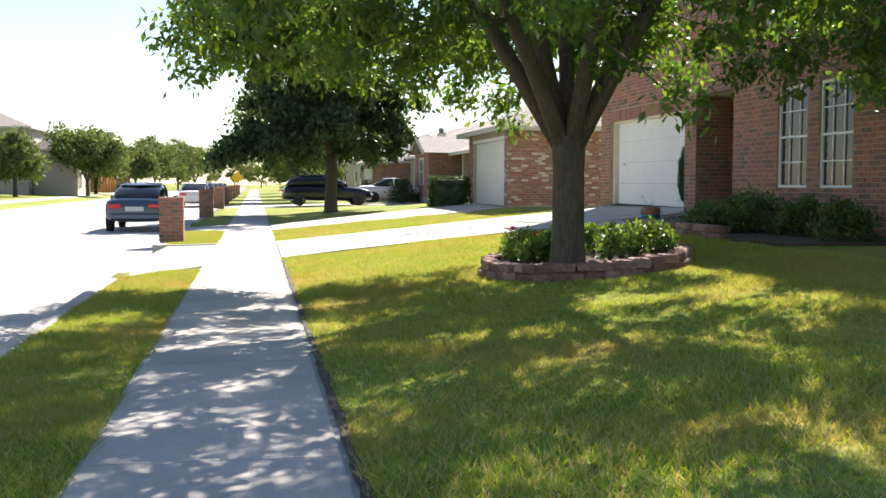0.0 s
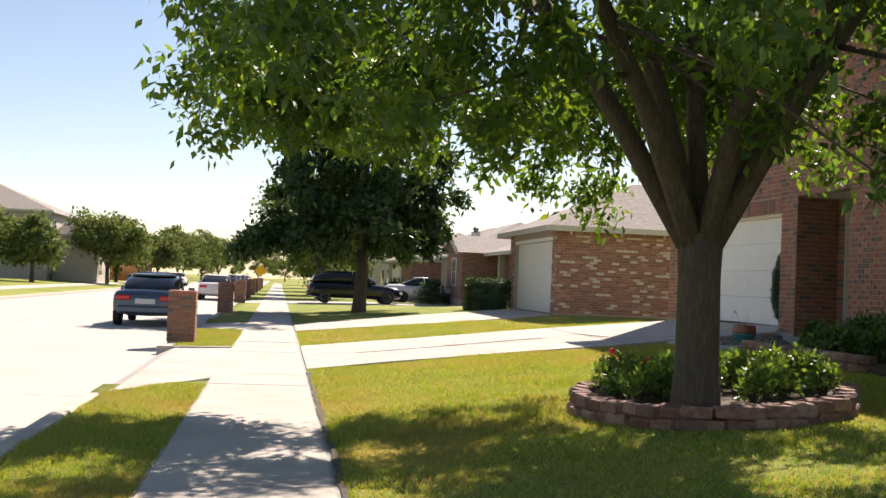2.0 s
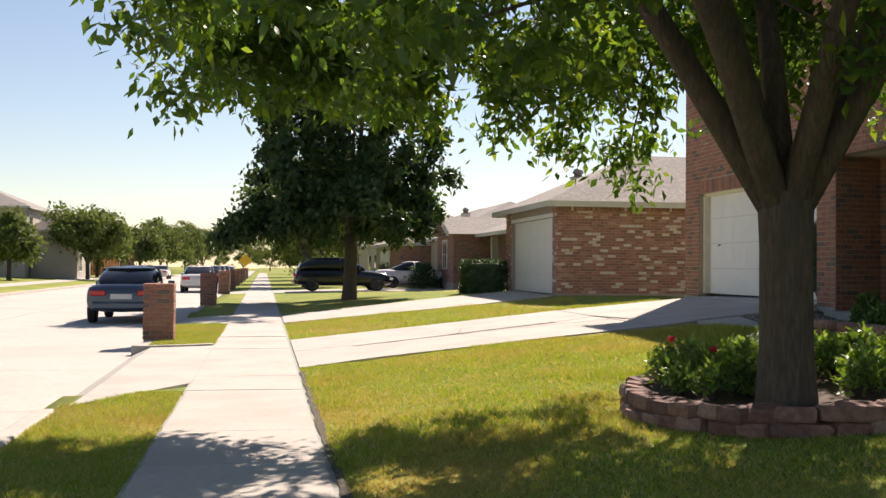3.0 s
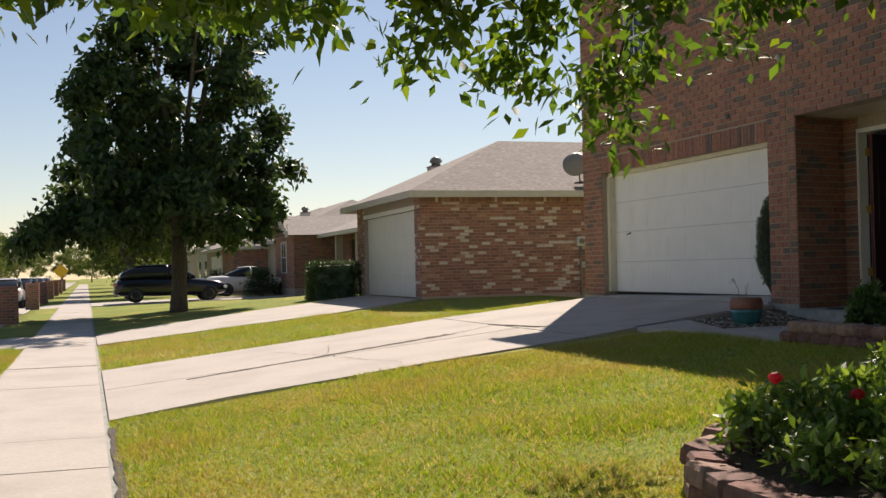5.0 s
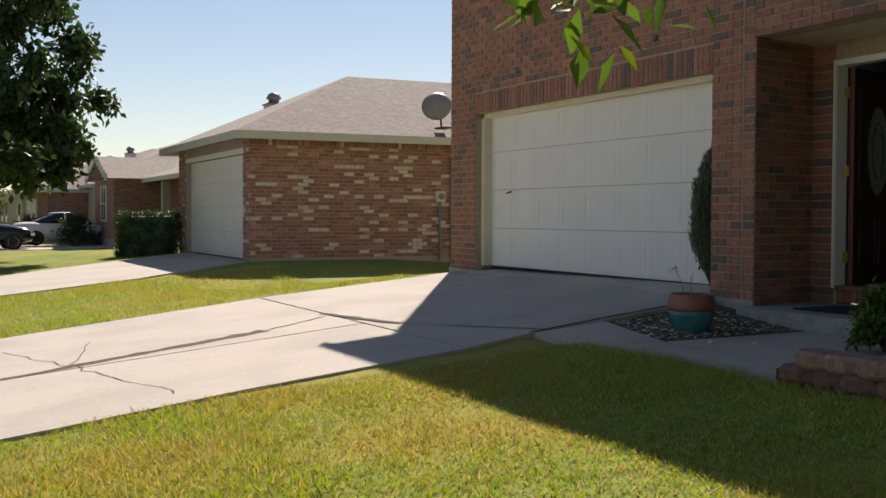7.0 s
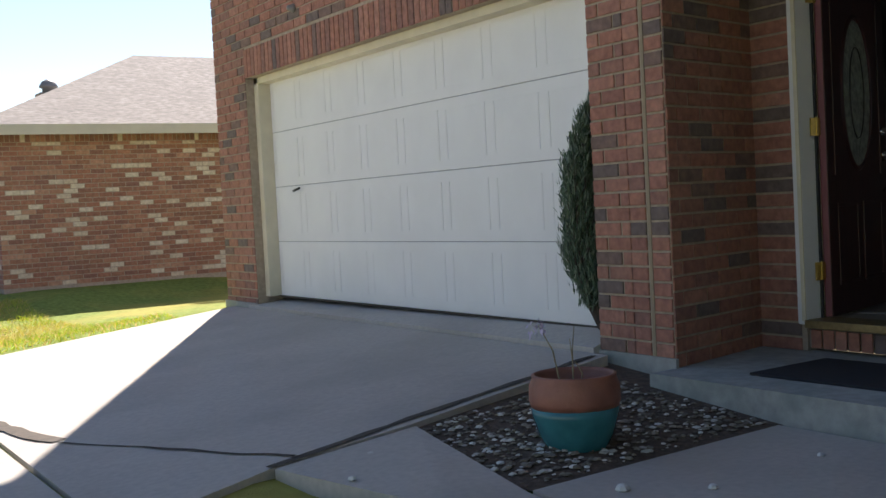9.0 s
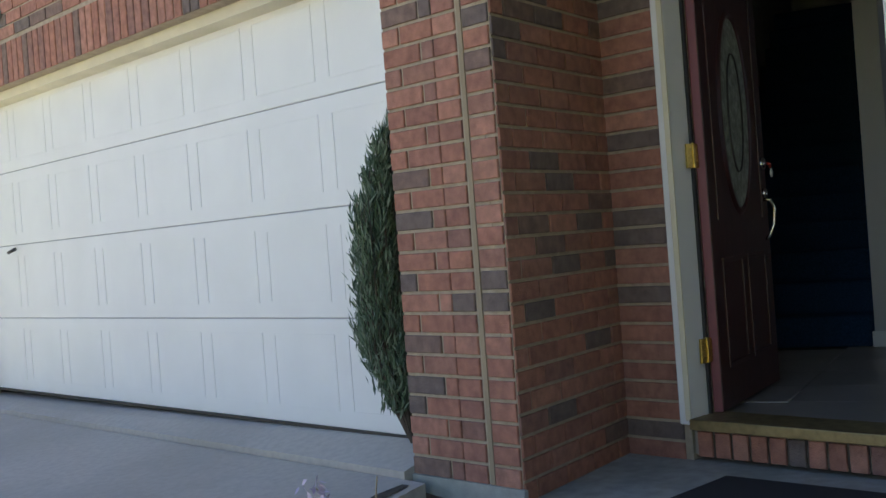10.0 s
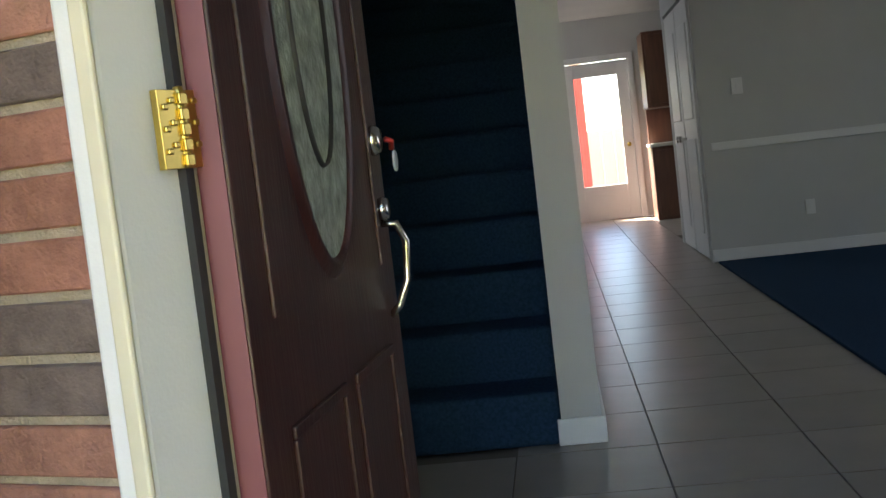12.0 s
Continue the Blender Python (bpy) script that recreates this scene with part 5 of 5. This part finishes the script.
# ---- cars ----
def car(place, turn, paint, label, length=4.7, width=1.8, height=1.45, suv=False, group=""):
    """x runs towards the front. Body, greenhouse and roof are lofted through stations along the car."""
    c = thing("car", place, label, "car", group, turn)
    L, W, H = length / 2, width / 2, height
    belt = 1.06 if suv else 0.93
    hood = 1.0 if suv else 0.84
    # station: x, half width, underside, shoulder height, crown height
    rear_deck = belt + (0.0 if suv else 0.05)
    body = [(-L, 0.80, 0.42, 0.66, 0.70), (-L + 0.05, 0.93, 0.32, 0.80, rear_deck - 0.06), (-L + 0.25, 0.98, 0.28, 0.86, rear_deck), (-L + 0.8, 1.0, 0.26, 0.88, rear_deck + 0.01),
            (-L * 0.3, 1.0, 0.24, 0.90, belt), (L * 0.2, 1.0, 0.24, 0.89, belt), (L * 0.42, 0.99, 0.24, 0.84, hood + 0.04), (L * 0.7, 0.97, 0.26, 0.76, hood - 0.02), (L - 0.2, 0.92, 0.28, 0.68, hood - 0.12), (L, 0.76, 0.36, 0.56, 0.62)]

    def loft(name, rings, m, lab="", smooth=True):
        n = len(rings[0])
        vs = [p for r in rings for p in r]
        fs = [(i * n + k, i * n + (k + 1) % n, (i + 1) * n + (k + 1) % n, (i + 1) * n + k) for i in range(len(rings) - 1) for k in range(n)]
        fs += [tuple(reversed(range(n))), tuple((len(rings) - 1) * n + k for k in range(n))]
        ob = mesh(name, vs, fs, m, c, lab, smooth)
        sub = ob.modifiers.new("round", "SUBSURF")
        sub.levels = sub.render_levels = 1
        return ob

    rings = []
    for x, w, lo, sh, top in body:
        h = W * w
        half = [(h * 0.86, lo), (h * 0.985, lo + 0.12), (h, (lo + sh) / 2 + 0.05), (h * 0.985, sh), (h * 0.90, top - 0.015), (h * 0.5, top + 0.015)]
        rings.append([(x, y, z) for y, z in half] + [(x, -y, z) for y, z in reversed(half)])
    loft("body", rings, paint, "painted car body")
    back = -L + 0.12 if suv else -L + 0.72
    cabin = [(back, 0.82, belt), (back + (0.25 if suv else 0.75), 0.74, H - 0.07), (-L * 0.1, 0.75, H - 0.04), (L * 0.12, 0.74, H - 0.06), (L * 0.5, 0.80, belt - 0.02)]
    rings = []
    for x, w, top in cabin:
        low = belt - 0.06
        half = [(W * 0.9, low), (W * (0.9 + w) / 2 + 0.01, (low + top) / 2), (W * w, top - 0.02), (W * w * 0.6, top)]
        rings.append([(x, y, z) for y, z in half] + [(x, -y, z) for y, z in reversed(half)])
    loft("glazing", rings, M["glass"], "dark tinted glass all round")
    roof = [(back + (0.22 if suv else 0.72), 0.74, H - 0.05), (-L * 0.1, 0.77, H), (L * 0.14, 0.74, H - 0.03)]
    rings = []
    for x, w, top in roof:
        half = [(W * w * 1.0, top - 0.07), (W * w * 0.98, top - 0.02), (W * w * 0.55, top)]
        rings.append([(x, y, z) for y, z in half] + [(x, -y, z) for y, z in reversed(half)])
    loft("roof_panel", rings, paint, "painted roof")
    for s in (-1, 1):
        tube("pillar", [(-L * 0.08, s * W * 0.90, belt - 0.05), (-L * 0.09, s * W * 0.845, (belt + H) / 2), (-L * 0.1, s * W * 0.76, H - 0.05)], 0.035, paint, c, 6, "painted door pillar")
    for sx in (-L + 0.85, L - 0.85):
        for s in (-1, 1):
            wv = new("wheel")
            wv.parent = c
            wv.matrix_local = pose(sx, s * (W - 0.1), 0.33)
            r = Euler((radians(90), 0, 0)).to_matrix()
            lathe("tyre", [(0.2, -0.1), (0.31, -0.1), (0.335, -0.06), (0.335, 0.06), (0.31, 0.1), (0.2, 0.1)], M["rubber"], wv, turn=r, n=24)
            lathe("rim", [(0.0, -0.085), (0.06, -0.09), (0.19, -0.075), (0.21, -0.115), (0.21, 0.115), (0.19, 0.075), (0.06, 0.09), (0.0, 0.085)], M["chrome"], wv, turn=r, n=20)
    for s in (-1, 1):
        box("tail_lamp", (-L - 0.015, s * (W - 0.33) - 0.19, 0.70), (-L + 0.14, s * (W - 0.33) + 0.19, 0.84), M["redlamp"], c, "red tail lamp", bevel=0.03)
        box("headlight", (L - 0.2, s * (W - 0.33) - 0.17, 0.56), (L - 0.01, s * (W - 0.33) + 0.17, 0.68), M["plate"], c, "clear headlight", bevel=0.03)
        box("mirror", (L * 0.28, s * (W + 0.07) - 0.09, belt - 0.02), (L * 0.28 + 0.12, s * (W + 0.07) + 0.09, belt + 0.12), paint, c, bevel=0.03)
    box("number_plate", (-L - 0.03, -0.26, 0.62), (-L - 0.005, 0.26, 0.75), M["plate"], c, "pale number plate")
    box("bumper", (-L - 0.05, -W + 0.18, 0.36), (-L + 0.1, W - 0.18, 0.56), paint, c, bevel=0.05)
    box("brake_lamp", (back + 0.3, -0.26, belt + 0.13), (back + 0.36, 0.26, belt + 0.17), M["redlamp"], c, "long red brake lamp")
    return c




car((-3.9, 39.6, -0.13), 90, M["carblue"], "blue-grey saloon standing in the road beyond a mailbox", 4.7)
car((-3.9, 71.0, -0.13), 90, M["carwhite"], "pale saloon parked further along the kerb", 4.6)
car((-7.6, 74.0, -0.13), 90, M["carnavy"], "dark blue saloon out in the road", 4.6)
car((3.55, 64.8, 0.10), 2, M["carblack"], "black estate car parked on a driveway", 4.9, 1.95, 1.7, True)
car((7.7, 67.8, 0.2), 2, M["carwhite"], "white saloon parked beyond the black car", 4.5)
for i, (x, y, m) in enumerate(((-3.9, 84, "carblack"), (-3.9, 93, "carblue"), (-3.9, 104, "carnavy"), (-3.9, 116, "carwhite"), (-10.9, 112, "carblack"), (-10.9, 126, "carwhite"))):
    car((x, y, -0.13), 90, M[m], "distant parked saloon along the kerb", 4.6, group="parked cars along the road")
sg = thing("road_sign", (-1.9, 100, 0), "yellow diamond road sign on a steel post beside the pavement", "road sign")
tube("post", [(0, 0, 0), (0, 0, 2.1)], 0.03, M["dishm"], sg)
box("plate", (-0.38, -0.02, -0.38), (0.38, 0.0, 0.38), M["signy"], sg, rot=pose(0, 0, 0, 0, 45, 0).to_3x3()).location = (0, -0.04, 1.75)

# ---- trees and hedge ----
TX, TY = 3.25, 16.15
# low ends of hanging branches, then more along the rim of the crown towards the driveway
rb = random.Random(31)
SPRAYS = [(1.1, 20.0, 2.95), (1.9, 20.0, 2.64), (2.7, 20.0, 2.57), (3.34, 20.0, 2.27), (4.5, 20.0, 2.82), (0.3, 20.1, 3.0)]
SPRAYS += [(rb.uniform(-1.3, 0.9), rb.uniform(19.2, 20.8), rb.uniform(2.95, 3.35)) for _ in range(15)]
tree((TX, TY, 0.30), 9.2, 0.19, 1.6, 5.6, 2.55, 100000, 0.125, M["leaf"], 11, "spreading broadleaf tree with a forked trunk, growing in a stone-edged planter", limbs=7, spread=0.155, bunches=True, twigs=900, wide=0.23, sprays=SPRAYS,
     fork=[(2.3, 0.45), (0.2, 0.75), (1.4, 0.35), (3.6, 0.7), (4.9, 0.6), (5.7, 0.85), (2.9, 0.9)])
tree((2.6, 48.0, 0.17), 12.6, 0.24, 2.3, 4.3, 2.4, 54000, 0.25, M["leafd"], 23, "dense dark green tree on the lawn beyond the driveway", limbs=9, spread=0.22, bunches=True, twigs=430, wide=0.27,
     sprays=[(2.0 + 3.9 * math.cos(a), 48 + 3.9 * math.sin(a), 2.2 + 0.9 * (1 + math.cos(a))) for a in (1.7, 2.2, 2.6, 2.9, 3.2, 3.5, 3.8, 4.2, 4.7)])
tree((2.2, 78, 0.1), 8.5, 0.22, 2.0, 4.2, 2.4, 12000, 0.3, M["leaffar"], 5, "pale green tree further along the street", "street trees", twigs=160, spread=0.5)
for i, (x, y, h, r) in enumerate(((-17.6, 88, 5.0, 1.9), (-14.4, 101, 6.1, 3.4), (-15.4, 113, 5.6, 3.0), (-13.6, 156, 7.6, 3.8), (-12.9, 190, 8.6, 5.0), (-14.5, 140, 6.2, 3.2), (-21.5, 90, 5.2, 2.2), (4, 92, 8, 4.2), (4, 110, 8, 4.5), (5, 135, 9, 5), (-12, 225, 9, 6), (-5, 260, 9, 7), (8, 180, 10, 7), (1, 270, 9, 8), (-20, 240, 10, 7), (-24, 120, 6, 3.5), (-28, 60, 6, 3.5))):
    tree((x, y, ground_z(x, y) - 0.05), h, 0.15, 1.5, r, 1.7 + 0.2 * (i % 4), 9000, 0.34, M["leaffar"], 40 + i, "leafy green street tree on a far lawn", "street trees", limbs=6, spread=0.36, twigs=130, bunches=i % 3 != 1, wide=0.3)


def leafy_box(name, lo, hi, count, size, m, seed, label, cat="hedge"):
    o = thing(name, ((lo[0] + hi[0]) / 2, (lo[1] + hi[1]) / 2, lo[2]), label, cat)
    w, d, h = (hi[0] - lo[0]) / 2, (hi[1] - lo[1]) / 2, hi[2] - lo[2]
    box("inner_mass", (-w * 0.86, -d * 0.86, 0), (w * 0.86, d * 0.86, h * 0.92), M["juniper"], o, bevel=0.1)
    r = random.Random(seed)
    pts = []
    for i in range(900):
        f = r.randrange(5)
        u, v = r.uniform(-1, 1), r.uniform(0, 1)
        pts.append(((-w, u * d, v * h), (w, u * d, v * h), (u * w, -d, v * h), (u * w, d, v * h), (u * w, (v * 2 - 1) * d, h))[f])
    leaf_cloud("foliage", np.array(pts) * 0.96, count, size, m, o, seed, 0.05, droop=0.0)
    return o


leafy_box("hedge", (6.45, NEND, 0.35), (7.9, NEND + 1.1, 1.6), 11000, 0.07, M["leafd"], 3, "clipped dark green box hedge beside the white garage door")


def bush(place, r, h, count, size, m, seed, label, cat="bush", fl=None):
    o = thing("bush", place, label, cat)
    rr = random.Random(seed)
    pts, vs, fs = [], [], []
    for i in range(70):
        a, e, k = rr.uniform(0, 6.28), rr.uniform(0.0, 1.4), rr.uniform(0.55, 1)
        p = (math.cos(a) * math.cos(e) * r * k, math.sin(a) * math.cos(e) * r * k, math.sin(e) * h * k + 0.08)
        pts.append(p)
        if i % 4 == 0:
            tube_data([(0, 0, -0.02), (p[0] * 0.4, p[1] * 0.4, p[2] * 0.6), p], [0.012, 0.008, 0.003], 4, vs, fs)
    mesh("stem", vs, fs, M["bark"], o)
    leaf_cloud("foliage", np.array(pts), count, size, m, o, seed, r * 0.16, droop=-0.2)
    return o


for i, (x, y, r, h) in enumerate(((7.7, 21.3, 0.42, 0.5), (7.6, 20.3, 0.55, 0.6), (7.8, 19.2, 0.4, 0.5), (7.75, 22.75, 0.2, 0.42), (7.7, 17.8, 0.45, 0.5), (6.9, 20.6, 0.4, 0.35))):
    bush((x, y, ground_z(x, y)), r, h, 3800, 0.07, M["shrub"], 60 + i, "dark green shrub in the bed under the house windows")
for i, (x, y) in enumerate(((7.9, 66.2), (8.2, 69.8), (6.9, 76.5))):
    bush((x, y, ground_z(x, y)), 0.85, 1.25, 2500, 0.12, M["leafd"], 80 + i, "dark rounded shrub before the far house")

# ---- planter round the near tree, and the bed behind it ----
edging = tagged(new("planter_edging"), "low curved edging of stacked weathered concrete stones round the tree bed", "edging")
er = random.Random(12)
PX, PY, PRX, PRY = 3.68, 16.9, 1.2, 1.4


def edge_stone(a, row):
    x, y = PX + PRX * math.cos(a), PY + PRY * math.sin(a)
    ang = math.degrees(math.atan2(PRY * math.cos(a), -PRX * math.sin(a)))
    PIECES2.append((x + er.uniform(-0.035, 0.035), y + er.uniform(-0.035, 0.035), ground_z(x, y) - 0.02 + row * 0.102, ang + er.uniform(-16, 16), er.uniform(0.86, 1.1), er.uniform(-9, 9)))


PIECES2 = []
na = 38
for row in range(2):
    for i in range(na):
        a = 2 * math.pi * (i + 0.5 * (row % 2)) / na
        if row < 2:
            edge_stone(a, row)
soil = [(PX + PRX * 0.95 * math.cos(2 * math.pi * i / 32), PY + PRY * 0.95 * math.sin(2 * math.pi * i / 32)) for i in range(32)]
prism("planting_soil", soil, 0.0, up(0.13), M["soil"], edging, "dark soil")
rp = random.Random(21)
for i in range(36):
    a, k = rp.uniform(0, 6.28), rp.uniform(0.25, 0.84)
    x, y = PX + PRX * k * math.cos(a), PY + PRY * k * math.sin(a)
    if math.hypot(x - TX, y - TY) < 0.35:
        continue
    bush((x, y, ground_z(x, y) + 0.12), 0.17, rp.uniform(0.16, 0.31), 360, 0.075, M["perennial"], 100 + i, "leafy green perennial in the tree bed", "plant")
rose = thing("rose", (3.0, 17.3, 0.4), "small rose with red blooms in the tree bed", "flower")
leaf_cloud("leaves", np.array([(rp.uniform(-0.2, 0.2), rp.uniform(-0.2, 0.2), rp.uniform(0.05, 0.35)) for _ in range(30)]), 700, 0.05, M["shrub"], rose, 1, 0.04)
for k in range(2):
    lathe("bloom", [(0.0, -0.02), (0.03, 0.0), (0.035, 0.02), (0.015, 0.035), (0.0, 0.03)], M["flower"], rose, (rp.uniform(-0.15, 0.15), rp.uniform(-0.15, 0.15), rp.uniform(0.3, 0.4)), 9)
# low edging by the porch
for i in range(14):
    PIECES2.append((6.35 + i * 0.0 + 0.02 * (i % 2), 22.1 - i * 0.24, ground_z(6.35, 22) - 0.01, 92 + er.uniform(-8, 8), 1, 0))
    PIECES2.append((6.36, 22.0 - i * 0.24, ground_z(6.35, 22) + 0.09, 92 + er.uniform(-8, 8), 1, 0))
bsoil = prism("border_soil", [(6.4, 17.2), (8.4, 17.2), (8.4, 22.4), (6.4, 22.4)], 0.2, up(0.03), M["soil"])
structure(bsoil)

# ---- grass ----
rg = np.random.default_rng(8)


def blades(name, x0, x1, y0, y1, count, size, keep):
    x, y = rg.uniform(x0, x1, count), rg.uniform(y0, y1, count)
    k = np.array([keep(a, b) for a, b in zip(x, y)])
    x, y = x[k], y[k]
    n = len(x)
    z = np.array([lawn_z(a, b) for a, b in zip(x, y)])
    patch = np.array([0.55 + 0.7 * abs(noise.noise(Vector((a * 1.1, b * 1.1, 3)))) + 0.5 * (noise.noise(Vector((a * 0.5, b * 0.5, 9))) > 0.12) for a, b in zip(x, y)])
    h = size * rg.uniform(0.5, 1.2, n) * patch
    a = rg.uniform(0, 6.28, n)
    w = 0.0038 + 0.003 * rg.random(n)
    lean = rg.normal(0, 0.85, (n, 2)) * h[:, None]
    p0 = np.stack([x - np.cos(a) * w, y - np.sin(a) * w, z - 0.005], 1)
    p1 = np.stack([x + np.cos(a) * w, y + np.sin(a) * w, z - 0.005], 1)
    p2 = np.stack([x + lean[:, 0], y + lean[:, 1], z + h], 1)
    v = np.stack([p0, p1, p2], 1).reshape(-1, 3)
    me = bpy.data.meshes.new(name)
    me.vertices.add(len(v))
    me.vertices.foreach_set("co", v.ravel())
    me.loops.add(n * 3)
    me.loops.foreach_set("vertex_index", np.arange(n * 3))
    me.polygons.add(n)
    me.polygons.foreach_set("loop_start", np.arange(n) * 3)
    me.polygons.foreach_set("loop_total", np.full(n, 3))
    me.materials.append(M["blade"])
    me.update(calc_edges=True)
    return tagged(new(name, me), "short green lawn grass with straw patches", "grass", kind="stuff")


def on_lawn(x, y):
    if ((x - PX) / PRX) ** 2 + ((y - PY) / PRY) ** 2 < 1.05:
        return False
    if y > 23.5 + 0.3 * x - 0.0 or (x > 0.5 and y > 23.7 + 0.21 * x) or (x > 6.3 and y > 22.3) or x > 6.3:
        return False
    if x > 5.0 and y > 24.6:
        return False
    return x > WALK1 + 0.06


def lawn_far(x, y):
    return x > WALK1 + 0.06 and x < 7.9 and (28.95 + 0.3 * x if x < 5.5 else 30.9) < y < 34.8 + 0.46 * max(0, x - 0.5)


blades("grass", 0.05, 6.6, 6.0, 24.4, 360000, 0.046, on_lawn)
blades("grass", 0.05, 8.0, 28.9, 38.5, 60000, 0.07, lawn_far)
blades("grass", KERB + 0.16, WALK0 - 0.01, 6.0, 21.8, 90000, 0.05, lambda x, y: y < 19.5 + (x - KERB) * 1.85)
blades("grass", KERB + 0.16, WALK0 - 0.01, 27.6, 34.6, 30000, 0.06, lambda x, y: y > 27.66 + (x - KERB) * 0.25)

# ---- single bricks and stones ----
for parent, base, (u, v, l, h), proud, m in PIECES:
    b = new("brick", brick_mesh(l, h, proud, m))
    b.parent = parent
    b.matrix_world = base @ pose(u, 0, v)
sv = [(x * sx, y * sy, z) for z, s in ((0.0, 0.9), (0.02, 1.0), (0.075, 1.0), (0.10, 0.86)) for x, y in ((0.15, 0.02), (0.125, 0.085), (0.05, 0.125), (-0.05, 0.125), (-0.125, 0.085), (-0.15, 0.02), (-0.11, -0.09), (0.11, -0.09)) for sx, sy in ((s, s),)]
sf = [(j * 8 + i, j * 8 + (i + 1) % 8, (j + 1) * 8 + (i + 1) % 8, (j + 1) * 8 + i) for j in range(3) for i in range(8)] + [tuple(24 + i for i in range(8)), tuple(range(7, -1, -1))]
sme = bpy.data.meshes.new("edging_stone")
sme.from_pydata(sv, [], sf)
sme.materials.append(M["paver"])
for x, y, z, a, k, tilt in PIECES2:
    s = new("edging_stone", sme)
    s.parent = edging
    s.matrix_world = pose(x, y, z, tilt, 0, a) @ Matrix.Diagonal((k, k, 1, 1))
